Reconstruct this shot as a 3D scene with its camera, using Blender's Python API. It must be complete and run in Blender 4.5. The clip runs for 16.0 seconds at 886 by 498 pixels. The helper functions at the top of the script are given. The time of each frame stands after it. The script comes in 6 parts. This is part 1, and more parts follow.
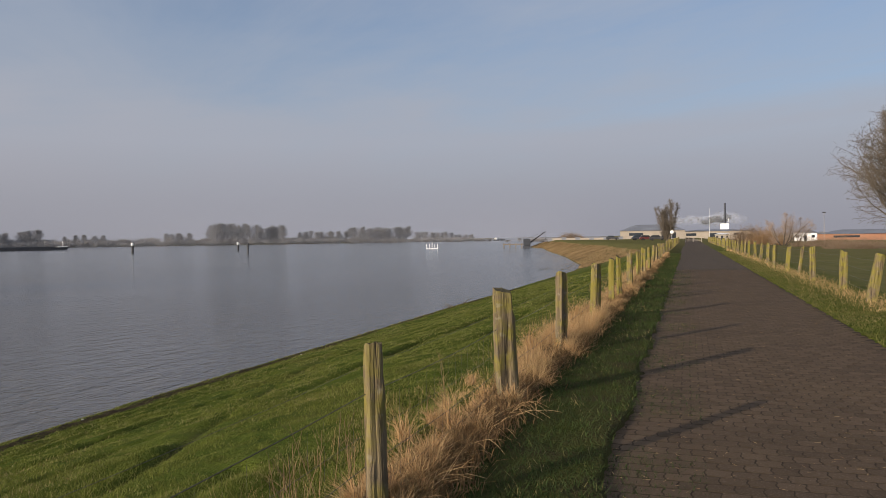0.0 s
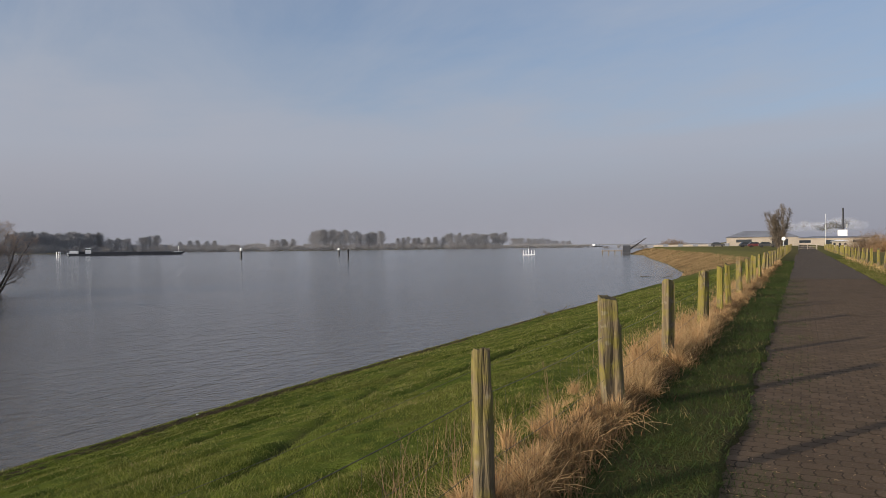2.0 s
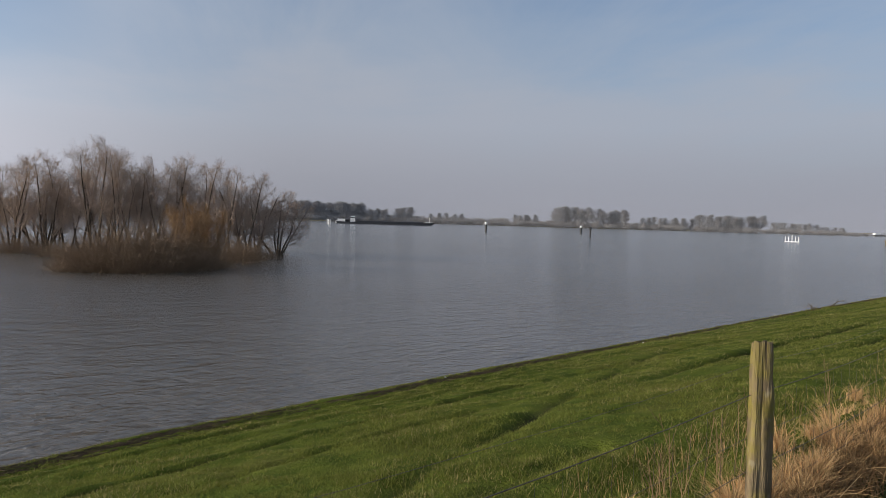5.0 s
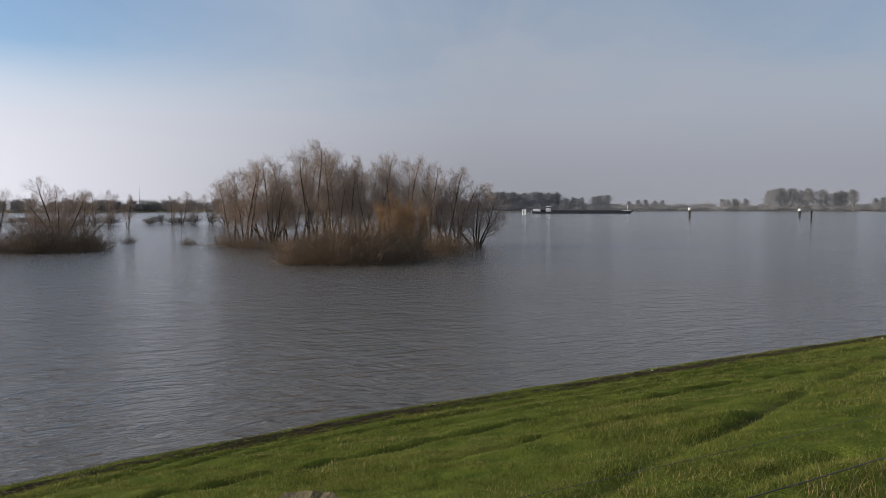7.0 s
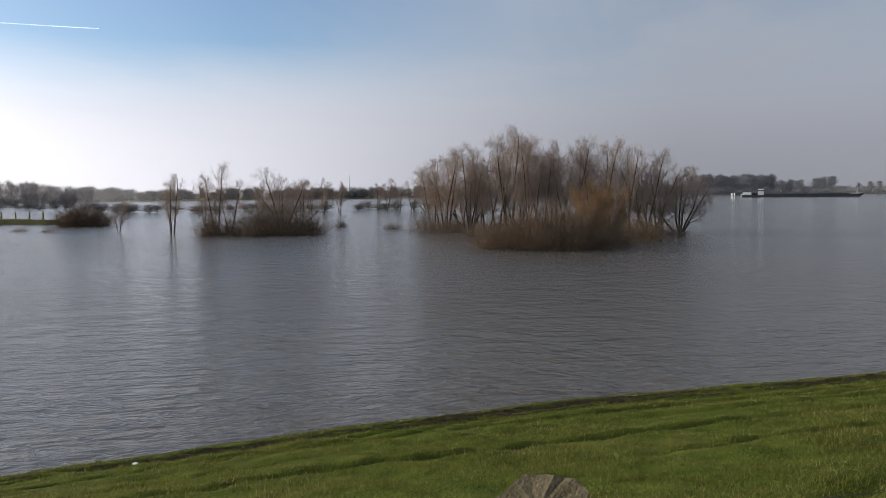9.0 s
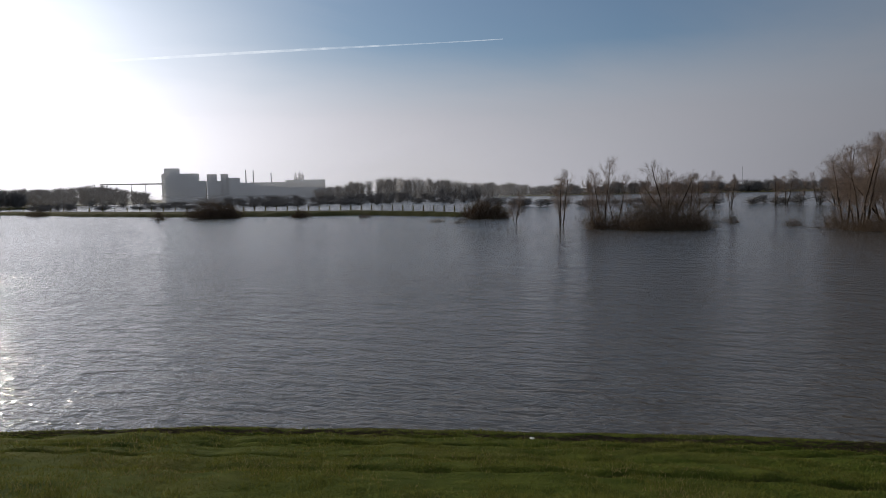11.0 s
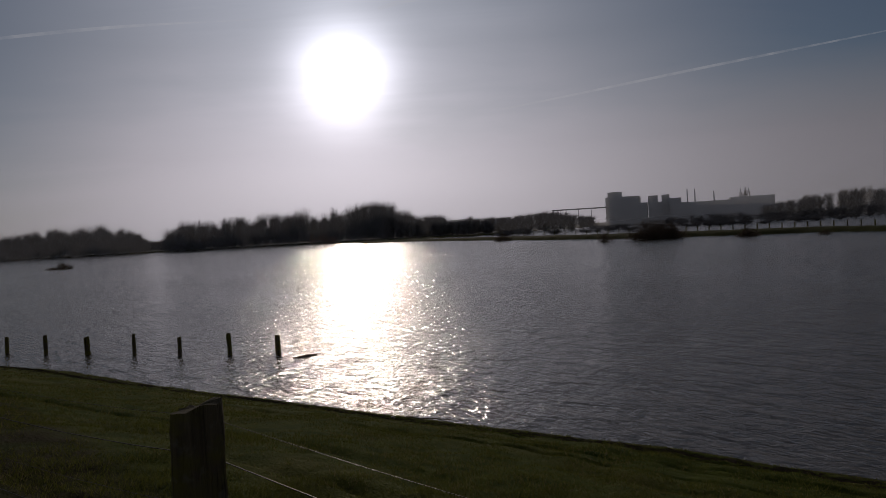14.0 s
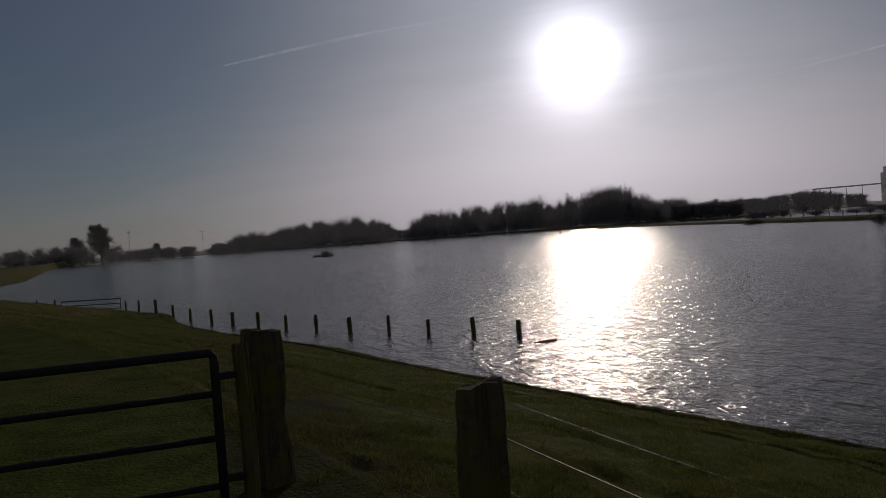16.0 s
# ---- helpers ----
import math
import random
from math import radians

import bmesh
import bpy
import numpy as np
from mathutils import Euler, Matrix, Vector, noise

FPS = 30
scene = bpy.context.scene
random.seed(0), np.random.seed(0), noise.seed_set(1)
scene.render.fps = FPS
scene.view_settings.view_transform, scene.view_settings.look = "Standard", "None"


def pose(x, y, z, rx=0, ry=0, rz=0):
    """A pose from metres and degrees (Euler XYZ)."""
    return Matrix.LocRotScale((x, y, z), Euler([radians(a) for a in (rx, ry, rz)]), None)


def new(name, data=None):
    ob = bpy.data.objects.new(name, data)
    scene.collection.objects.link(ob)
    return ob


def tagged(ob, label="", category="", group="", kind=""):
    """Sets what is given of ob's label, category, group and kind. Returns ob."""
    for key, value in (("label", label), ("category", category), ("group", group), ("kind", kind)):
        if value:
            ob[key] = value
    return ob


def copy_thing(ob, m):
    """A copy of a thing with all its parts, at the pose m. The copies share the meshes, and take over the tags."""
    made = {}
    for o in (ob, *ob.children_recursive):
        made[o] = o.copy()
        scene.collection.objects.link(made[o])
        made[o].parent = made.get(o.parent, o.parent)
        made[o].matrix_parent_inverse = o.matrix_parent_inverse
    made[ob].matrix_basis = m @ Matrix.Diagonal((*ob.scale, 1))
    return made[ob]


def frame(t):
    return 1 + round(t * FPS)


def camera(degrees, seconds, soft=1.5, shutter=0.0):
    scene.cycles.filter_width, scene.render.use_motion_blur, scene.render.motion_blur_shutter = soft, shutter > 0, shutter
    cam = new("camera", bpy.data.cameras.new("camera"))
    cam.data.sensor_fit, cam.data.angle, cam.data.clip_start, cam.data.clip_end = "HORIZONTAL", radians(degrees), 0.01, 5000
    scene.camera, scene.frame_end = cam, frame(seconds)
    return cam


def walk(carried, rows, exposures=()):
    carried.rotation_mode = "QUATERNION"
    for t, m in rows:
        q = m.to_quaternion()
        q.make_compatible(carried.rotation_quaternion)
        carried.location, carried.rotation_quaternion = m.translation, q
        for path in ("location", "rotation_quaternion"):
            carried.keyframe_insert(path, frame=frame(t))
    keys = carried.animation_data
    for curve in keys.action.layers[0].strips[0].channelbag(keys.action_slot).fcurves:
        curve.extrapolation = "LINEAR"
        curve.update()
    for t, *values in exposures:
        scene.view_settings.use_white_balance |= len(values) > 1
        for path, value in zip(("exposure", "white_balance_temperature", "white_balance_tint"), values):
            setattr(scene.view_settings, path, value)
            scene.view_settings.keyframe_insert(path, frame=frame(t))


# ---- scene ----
# ---------------------------------------------------------------- camera
cam = camera(63.58, 16.0, soft=0.8)
PATH = [
    (0.0, pose(-0.162, 0.000, 1.6, 89.11, 0.84, 18.89)),
    (0.5, pose(-0.174, -0.004, 1.6, 89.12, 0.36, 20.32)),
    (1.0, pose(-0.193, -0.012, 1.6, 89.47, 0.69, 22.76)),
    (1.5, pose(-0.215, -0.021, 1.6, 89.90, 0.61, 25.43)),
    (2.0, pose(-0.224, -0.026, 1.6, 89.70, 0.66, 26.59)),
    (2.5, pose(-0.237, -0.033, 1.6, 90.04, 0.66, 28.35)),
    (3.0, pose(-0.255, -0.043, 1.6, 89.85, -0.92, 30.62)),
    (3.5, pose(-0.280, -0.059, 1.6, 89.06, -1.56, 34.08)),
    (4.0, pose(-0.308, -0.079, 1.6, 88.43, -1.17, 38.00)),
    (4.2, pose(-0.320, -0.089, 1.6, 88.35, -1.28, 39.81)),
    (6.3, pose(-0.413, -0.191, 1.6, 87.27, -0.15, 55.72)),
    (6.5, pose(-0.423, -0.206, 1.6, 87.44, 0.25, 57.78)),
    (7, pose(-0.439, -0.233, 1.6, 86.70, 0.13, 61.32)),
    (7.5, pose(-0.446, -0.248, 1.6, 86.36, 0.07, 63.19)),
    (8, pose(-0.459, -0.276, 1.6, 86.28, -0.47, 66.78)),
    (8.2, pose(-0.465, -0.289, 1.6, 86.07, -0.40, 68.43)),
    (10.3, pose(-0.499, -0.380, 1.6, 85.26, 0.72, 94.36)),
    (10.5, pose(-0.496, -0.400, 1.6, 85.07, 0.37, 97.30)),
    (11, pose(-0.478, -0.520, 1.6, 85.58, 1.01, 106.90)),
    (11.5, pose(-0.453, -0.630, 1.6, 85.40, 1.18, 114.99)),
    (12, pose(-0.437, -0.690, 1.6, 86.35, 1.80, 119.16)),
    (12.5, pose(-0.401, -0.772, 1.6, 88.11, 2.54, 126.76)),
    (13, pose(-0.368, -0.811, 1.6, 88.02, 3.36, 132.59)),
    (13.5, pose(-0.348, -0.832, 1.6, 88.04, 3.03, 135.86)),
    (14, pose(-0.314, -0.862, 1.6, 88.52, 3.19, 141.14)),
    (14.5, pose(-0.281, -0.886, 1.6, 89.08, 4.04, 145.74)),
    (15, pose(-0.244, -0.909, 1.6, 88.87, 3.68, 150.74)),
    (15.5, pose(-0.221, -0.922, 1.6, 88.89, 4.01, 153.83)),
    (16, pose(-0.172, -0.942, 1.6, 88.64, 4.23, 159.83)),
]
EXPOSURES = [
    (0.0, 0.05, 6550, 12), (4.0, 0.06, 6350, 10), (8.2, 0.05, 6400, 9), (10.5, -0.55, 6350, 9), (11.0, -0.98, 6350, 9), (11.5, -1.50, 6350, 11), (12.0, -2.08, 6400, 13), (12.5, -2.60, 6430, 15), (14.5, -2.78, 6450, 16), (16.0, -2.80, 6500, 16),
]
walk(cam, PATH, EXPOSURES)

# ---------------------------------------------------------------- sky and sun
SUN_AZ, SUN_EL = 148.3, 12.9


def bearing(az, r):
    """x, y at r metres on a bearing counted leftwards from the road."""
    return -math.sin(radians(az)) * r, math.cos(radians(az)) * r


SUN_DIR = Vector((*bearing(SUN_AZ, math.cos(radians(SUN_EL))), math.sin(radians(SUN_EL))))

world = bpy.data.worlds.new("sky")
scene.world = world
world.use_nodes = True


class Nodes:
    """Short hand for building a node tree."""

    def __init__(self, tree):
        self.tree = tree

    def add(self, kind, ins=(), op="", clamp=False):
        n = self.tree.nodes.new("ShaderNode" + kind)
        if op:
            n.operation = op
        if clamp:
            n.use_clamp = True
        for key, v in dict(ins).items():
            if isinstance(v, bpy.types.NodeSocket):
                self.tree.links.new(v, n.inputs[key])
            else:
                n.inputs[key].default_value = v
        return n

    def math(self, op, a, b=0.0, c=0.0, clamp=False):
        return self.add("Math", {0: a, 1: b, 2: c}, op=op, clamp=clamp).outputs[0]

    def vec(self, op, a, b=(0, 0, 0)):
        n = self.add("VectorMath", {0: a, 1: b}, op=op)
        return n.outputs["Value"] if op in ("DOT_PRODUCT", "LENGTH") else n.outputs[0]

    def ramp(self, fac, stops, mode="LINEAR"):
        n = self.add("ValToRGB", {0: fac})
        n.color_ramp.interpolation = mode
        els = n.color_ramp.elements
        while len(els) < len(stops):
            els.new(0.5)
        for e, (p, c) in zip(els, stops):
            e.position = p
            e.color = (c, c, c, 1) if isinstance(c, (int, float)) else (*c, 1)
        return n.outputs[0]

    def mix(self, fac, a, b, blend="MIX"):
        n = self.add("Mix")
        n.data_type, n.blend_type = "RGBA", blend
        if isinstance(fac, bpy.types.NodeSocket):
            self.tree.links.new(fac, n.inputs[0])
        else:
            n.inputs[0].default_value = fac
        for key, v in ((6, a), (7, b)):
            if isinstance(v, bpy.types.NodeSocket):
                self.tree.links.new(v, n.inputs[key])
            else:
                n.inputs[key].default_value = (*v, 1)
        return n.outputs[2]

    def noise(self, vec, scale, detail=3.0, rough=0.55, dist=0.0):
        return self.add("TexNoise", {"Vector": vec, "Scale": scale, "Detail": detail, "Roughness": rough, "Distortion": dist}).outputs["Fac"]

    def mapped(self, vec, scale=(1, 1, 1), rot=(0, 0, 0)):
        return self.add("Mapping", {"Vector": vec, "Scale": scale, "Rotation": tuple(radians(a) for a in rot)}).outputs[0]


w = Nodes(world.node_tree)
world.node_tree.nodes.clear()
way = w.vec("NORMALIZE", w.add("TexCoord").outputs["Generated"])
sky = w.add("TexSky")
sky.sky_type, sky.sun_disc = "NISHITA", False
sky.sun_elevation, sky.sun_rotation = radians(SUN_EL), radians(-SUN_AZ)
sky.air_density, sky.dust_density, sky.ozone_density = 1.0, 0.4, 2.0
sep = w.add("SeparateXYZ", {0: way})
up = w.math("MAXIMUM", sep.outputs[2], 0.0)
toward = w.math("MAXIMUM", w.vec("DOT_PRODUCT", way, tuple(SUN_DIR)), 0.0)
# thin cloud sheet, seen in perspective
flat = w.math("ADD", up, 0.09)
plane = w.add("CombineXYZ", {0: w.math("DIVIDE", sep.outputs[0], flat), 1: w.math("DIVIDE", sep.outputs[1], flat), 2: 0.0}).outputs[0]
streak = w.noise(w.mapped(w.mapped(plane, (1, 1, 1), (0, 0, 35)), (0.32, 1.15, 1)), 1.0, 8, 0.62, 0.7)
broad = w.noise(w.mapped(plane, (0.30, 0.20, 1), (0, 0, -20)), 1.3, 4, 0.5, 0.3)
cover = w.math("MULTIPLY", w.ramp(w.math("ADD", w.math("MULTIPLY", streak, 0.55), w.math("MULTIPLY", broad, 0.45)), [(0.38, 0.28), (0.62, 1.0)]), 0.70)
# two clearer gaps in the sheet, either side of the sun
for az, el, lo, hi in ((101, 19, 0.86, 0.975), (190, 18, 0.88, 0.98)):
    gap = tuple(Vector((*bearing(az, math.cos(radians(el))), math.sin(radians(el)))))
    near = w.math("ADD", w.vec("DOT_PRODUCT", way, gap), w.math("MULTIPLY", w.math("SUBTRACT", streak, 0.5), 0.10))
    open_sky = w.math("MULTIPLY", w.ramp(near, [(lo, 0.0), (hi, 0.9)]), w.ramp(up, [(0.10, 0.0), (0.20, 1.0)])) if az < 150 else w.ramp(near, [(lo, 0.0), (hi, 0.8)])
    cover = w.math("MULTIPLY", cover, w.math("SUBTRACT", 1.0, open_sky))
    thin = w.math("MULTIPLY", thin, w.math("SUBTRACT", 1.0, open_sky)) if az > 150 else w.math("SUBTRACT", 1.0, open_sky)
# extra cloud cover overhead, out of view, added to brighten the water
cover = w.math("MAXIMUM", cover, w.ramp(up, [(0.32, 0.0), (0.55, 0.55)]))
puffs = w.noise(w.mapped(way, (2.2, 2.2, 9.0)), 1.0, 5, 0.55, 0.2)
lip = w.math("ADD", up, w.math("MULTIPLY", w.math("SUBTRACT", puffs, 0.5), 0.22))
haze = w.ramp(lip, [(0.0, 1.0), (0.07, 0.97), (0.15, 0.84), (0.20, 0.46), (0.30, 0.20), (0.55, 0.06)])
haze = w.math("MULTIPLY", haze, thin)
veil = w.math("ADD", haze, w.math("MULTIPLY", cover, w.math("SUBTRACT", 1.0, haze)), clamp=True)
# forward scattering round the sun in the haze
glow = w.math("ADD", w.math("ADD", w.math("MULTIPLY", w.math("POWER", toward, 560.0), 115.0), w.math("MULTIPLY", w.math("POWER", toward, 90.0), 14.0)),
              w.math("ADD", w.math("MULTIPLY", w.math("POWER", toward, 14.0), 21.0), w.math("MULTIPLY", w.math("POWER", toward, 1.6), 7.0)))
low = w.ramp(up, [(0.0, 0.80), (0.05, 0.88), (0.13, 1.06), (0.24, 1.12), (0.5, 1.28)])
# glow lifted again above the view, also to brighten the water
sunward = w.math("MULTIPLY", glow, w.ramp(up, [(0.0, 1.20), (0.06, 1.03), (0.11, 0.82), (0.25, 0.58), (0.42, 0.80), (0.8, 0.6)]))
sunward = w.math("MULTIPLY", sunward, 1.5)
veil_light = w.math("ADD", sunward, w.math("MULTIPLY", low, 3.75))
veil_col = w.vec("SCALE", w.mix(w.ramp(up, [(0.0, 0.0), (0.25, 1.0)]), (0.955, 0.97, 1.115), (0.90, 0.985, 1.13)))
half_way = w.math("MULTIPLY_ADD", w.vec("DOT_PRODUCT", way, tuple(SUN_DIR)), 0.5, 0.5, clamp=True)
veil_warm = w.mix(w.math("MULTIPLY", w.math("POWER", half_way, 2.0), w.ramp(up, [(0.08, 1.0), (0.32, 0.25)]), clamp=True), veil_col.node.inputs[0].links[0].from_socket, (1.02, 0.975, 1.025))
w.tree.links.new(veil_warm, veil_col.node.inputs[0])
w.tree.links.new(veil_light, veil_col.node.inputs["Scale"])
blue = w.vec("SCALE", w.mix(1.0, sky.outputs[0], (0.76, 0.96, 1.17), "MULTIPLY"))
blue.node.inputs["Scale"].default_value = 1.05
glow_col = w.vec("SCALE", (1.0, 0.985, 0.96))
w.tree.links.new(w.math("MULTIPLY", glow, 0.28), glow_col.node.inputs["Scale"])
clear = w.vec("ADD", blue, glow_col)
back = w.add("Background", {0: w.mix(veil, clear, veil_col), 1: 0.10})
w.tree.links.new(back.outputs[0], w.add("OutputWorld").inputs[0])

sun = new("sun", bpy.data.lights.new("sun", "SUN"))
sun.data.energy = 4.8
sun.data.color = (1.0, 0.86, 0.68)
sun.data.angle = radians(0.5)
sun.matrix_world = SUN_DIR.to_track_quat("Z", "Y").to_matrix().to_4x4()

# ---------------------------------------------------------------- materials


def material(name, rough=0.9, spec=0.3):
    m = bpy.data.materials.new(name)
    m.use_nodes = True
    n = Nodes(m.node_tree)
    b = m.node_tree.nodes["Principled BSDF"]
    b.inputs["Roughness"].default_value = rough
    b.inputs["Specular IOR Level"].default_value = spec
    return m, n, b


def set_in(n, b, key, v):
    if isinstance(v, bpy.types.NodeSocket):
        n.tree.links.new(v, b.inputs[key])
    elif isinstance(v, tuple) and len(v) == 3:
        b.inputs[key].default_value = (*v, 1)
    else:
        b.inputs[key].default_value = v


def bumped(n, b, height, strength=0.5, distance=0.02):
    set_in(n, b, "Normal", n.add("Bump", {"Strength": strength, "Distance": distance, "Height": height}).outputs[0])


def place(n):
    return n.add("NewGeometry").outputs["Position"]


def varied(name, a, b2, scale, rough=0.85, spec=0.25, fine=12.0, bump=0.3, dist=0.01, stretch=(1, 1, 1)):
    """Two colours mixed by coarse and fine noise, with a fine relief."""
    m, n, b = material(name, rough, spec)
    v = n.mapped(n.add("TexCoord").outputs["Object"], stretch)
    coarse, grain = n.noise(v, scale, 4), n.noise(v, scale * fine, 3)
    f = n.ramp(n.math("ADD", n.math("MULTIPLY", coarse, 0.6), n.math("MULTIPLY", grain, 0.4)), [(0.32, 0.0), (0.68, 1.0)])
    set_in(n, b, "Base Color", n.mix(f, a, b2))
    bumped(n, b, grain, bump, dist)
    return m


def leafy(name, dark, lit, dry, dryness, trans=0.25, rough=0.8):
    """Blades: each its own tint."""
    m, n, b = material(name, rough, 0.08)
    r = n.add("NewGeometry").outputs["Random Per Island"]
    patch = n.noise(place(n), 0.6, 3)
    tone = n.math("ADD", n.math("MULTIPLY", r, 0.62), n.math("MULTIPLY", n.ramp(n.noise(place(n), 1.7, 4, 0.65), [(0.34, 0.0), (0.66, 1.0)]), 0.38))
    col = n.mix(tone, dark, lit)
    dr = n.ramp(n.math("ADD", n.math("MULTIPLY", n.math("FRACT", n.math("MULTIPLY", r, 17.3)), 0.5), n.math("MULTIPLY", patch, 0.5)), [(dryness, 0.0), (dryness + 0.12, 1.0)])
    set_in(n, b, "Base Color", n.mix(dr, col, dry))
    tr = n.add("BsdfTranslucent", {0: n.mix(dr, lit, dry)})
    mixed = n.add("MixShader", {0: trans, 1: b.outputs[0], 2: tr.outputs[0]})
    n.tree.links.new(mixed.outputs[0], n.tree.nodes["Material Output"].inputs[0])
    return m


# turf: green with straw, bare earth in the treads with their shade painted in, dry reed bank far along the shore
TURF, n, b = material("turf", 0.97, 0.03)
p = place(n)
xyz = n.add("SeparateXYZ", {0: p})
c1, c2, c3 = n.noise(p, 0.35, 4), n.noise(p, 2.2, 4), n.noise(p, 28.0, 3)
green = n.mix(n.ramp(c2, [(0.3, 0.0), (0.7, 1.0)]), (0.040, 0.060, 0.008), (0.095, 0.110, 0.018))
green = n.mix(n.ramp(c1, [(0.52, 0.0), (0.72, 0.7)]), green, (0.125, 0.110, 0.028))
soil = n.math("MULTIPLY", n.ramp(c3, [(0.55, 0.0), (0.72, 1.0)]), 0.45)
green = n.mix(soil, green, (0.055, 0.042, 0.025))
lowline = n.math("ADD", xyz.outputs[2], n.math("MULTIPLY", c2, 0.16))
mud = n.ramp(n.math("MULTIPLY", n.math("ADD", lowline, 2.96), 6.0), [(0.0, 1.0), (0.35, 0.55), (0.7, 0.0)])
green = n.mix(mud, green, (0.050, 0.036, 0.019))
tread = n.add("Attribute")
tread.attribute_name = "tread"
worn_shade = n.ramp(n.math("MULTIPLY", tread.outputs["Fac"], n.math("ADD", c3, 0.55)), [(0.25, 0.0), (0.75, 1.0)])
green = n.mix(worn_shade, green, (0.030, 0.024, 0.015))
reedy = n.math("MULTIPLY", n.ramp(n.math("ADD", n.math("DIVIDE", xyz.outputs[1], 200.0), n.math("MULTIPLY", c1, 0.3)), [(0.68, 0.0), (0.80, 1.0)]),
               n.ramp(n.math("ADD", n.math("MULTIPLY", xyz.outputs[2], 0.3), n.math("ADD", n.math("MULTIPLY", c2, 0.35), 0.85)), [(0.35, 1.0), (0.75, 0.0)]))
green = n.mix(reedy, green, (0.19, 0.13, 0.07))
meadow = n.math("MULTIPLY", n.ramp(n.math("DIVIDE", xyz.outputs[0], 10.0), [(0.40, 0.0), (0.55, 1.0)]), n.ramp(c1, [(0.3, 0.45), (0.7, 0.95)]))
green = n.mix(meadow, green, (0.150, 0.128, 0.056))
# brown soil on the left verge, its tone kept dark for the shade there
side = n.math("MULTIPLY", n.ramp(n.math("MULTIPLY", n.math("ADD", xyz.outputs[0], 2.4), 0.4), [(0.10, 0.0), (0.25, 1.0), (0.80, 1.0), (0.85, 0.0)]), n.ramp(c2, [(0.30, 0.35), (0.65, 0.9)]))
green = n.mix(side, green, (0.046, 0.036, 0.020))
far_bank = n.ramp(n.math("DIVIDE", xyz.outputs[0], -100.0), [(0.6, 0.0), (0.9, 0.75)])
green = n.mix(far_bank, green, (0.062, 0.056, 0.028))
dull = n.math("MULTIPLY", n.ramp(n.math("DIVIDE", xyz.outputs[1], 200.0), [(0.32, 0.0), (0.60, 0.8)]), n.ramp(c1, [(0.3, 0.7), (0.7, 1.0)]))
green = n.mix(dull, green, (0.135, 0.112, 0.045))
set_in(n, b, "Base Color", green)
bumped(n, b, n.math("ADD", c3, n.math("MULTIPLY", c2, 2.0)), 0.8, 0.05)

BLADE = leafy("grass_blade", (0.016, 0.028, 0.004), (0.190, 0.200, 0.042), (0.31, 0.25, 0.11), 0.64, 0.28)
# fence-side shade is put into the darker greens of these blades
SHADED_VERGE = leafy("shaded_verge_blade", (0.015, 0.028, 0.008), (0.056, 0.078, 0.022), (0.25, 0.19, 0.08), 0.68, 0.10)
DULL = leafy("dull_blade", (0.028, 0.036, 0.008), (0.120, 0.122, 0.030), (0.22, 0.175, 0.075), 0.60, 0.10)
STRAW = leafy("straw", (0.21, 0.115, 0.050), (0.64, 0.45, 0.225), (0.42, 0.235, 0.105), 0.60, 0.2)

THATCH = leafy("thatch", (0.060, 0.036, 0.018), (0.26, 0.155, 0.07), (0.17, 0.11, 0.05), 0.5, 0.1)

# flood water: muddy body, wind ripples over a longer chop
WRACK = varied("wet_wrack", (0.030, 0.022, 0.014), (0.11, 0.080, 0.048), 4.0, 0.9, 0.1, 6, 0.2)

WATER, n, b = material("river_water", 0.11, 0.5)
b.inputs["IOR"].default_value = 1.333
p = place(n)
murk = n.noise(p, 0.02, 3)
set_in(n, b, "Base Color", n.mix(murk, (0.118, 0.100, 0.080), (0.090, 0.083, 0.072)))
lee = n.mapped(p, (1, 1, 1), (0, 0, 6))
gust = n.ramp(n.noise(n.mapped(lee, (0.045, 0.02, 1)), 1.0, 4), [(0.3, 0.50), (0.7, 1.0)])
chop = n.noise(n.mapped(lee, (1.9, 0.62, 1)), 1.0, 2, 0.5, 0.5)
cross = n.noise(n.mapped(n.mapped(p, (1, 1, 1), (0, 0, 58)), (1.7, 0.6, 1)), 1.0, 2, 0.5, 0.4)
ripple = n.noise(n.mapped(lee, (5.5, 3.2, 1)), 1.0, 3, 0.6, 0.6)
swell = n.noise(n.mapped(lee, (0.75, 0.22, 1)), 1.0, 2, 0.5, 0.3)
heave = n.noise(n.mapped(n.mapped(p, (1, 1, 1), (0, 0, 48)), (0.75, 0.24, 1)), 1.0, 2, 0.5, 0.3)
h = n.math("ADD", n.math("ADD", n.math("ADD", n.math("MULTIPLY", chop, 0.125), n.math("MULTIPLY", heave, 0.075)), n.math("MULTIPLY", cross, 0.075)), n.math("ADD", n.math("MULTIPLY", n.math("MULTIPLY", ripple, gust), 0.078), n.math("MULTIPLY", swell, 0.110)))
bumped(n, b, h, 1.0, 1.0)

# weathered posts: grey-brown grain, lichen on the lit faces, dark cracks
WOOD, n, b = material("weathered_oak", 0.85, 0.2)
v = n.add("TexCoord").outputs["Object"]
grain = n.noise(n.mapped(v, (26, 26, 1.3)), 1.0, 4, 0.65, 0.5)
patch = n.noise(v, 5.0, 4)
rnd = n.add("ObjectInfo").outputs["Random"]
col = n.mix(n.ramp(grain, [(0.25, 0.0), (0.75, 1.0)]), (0.070, 0.052, 0.030), (0.235, 0.180, 0.105))
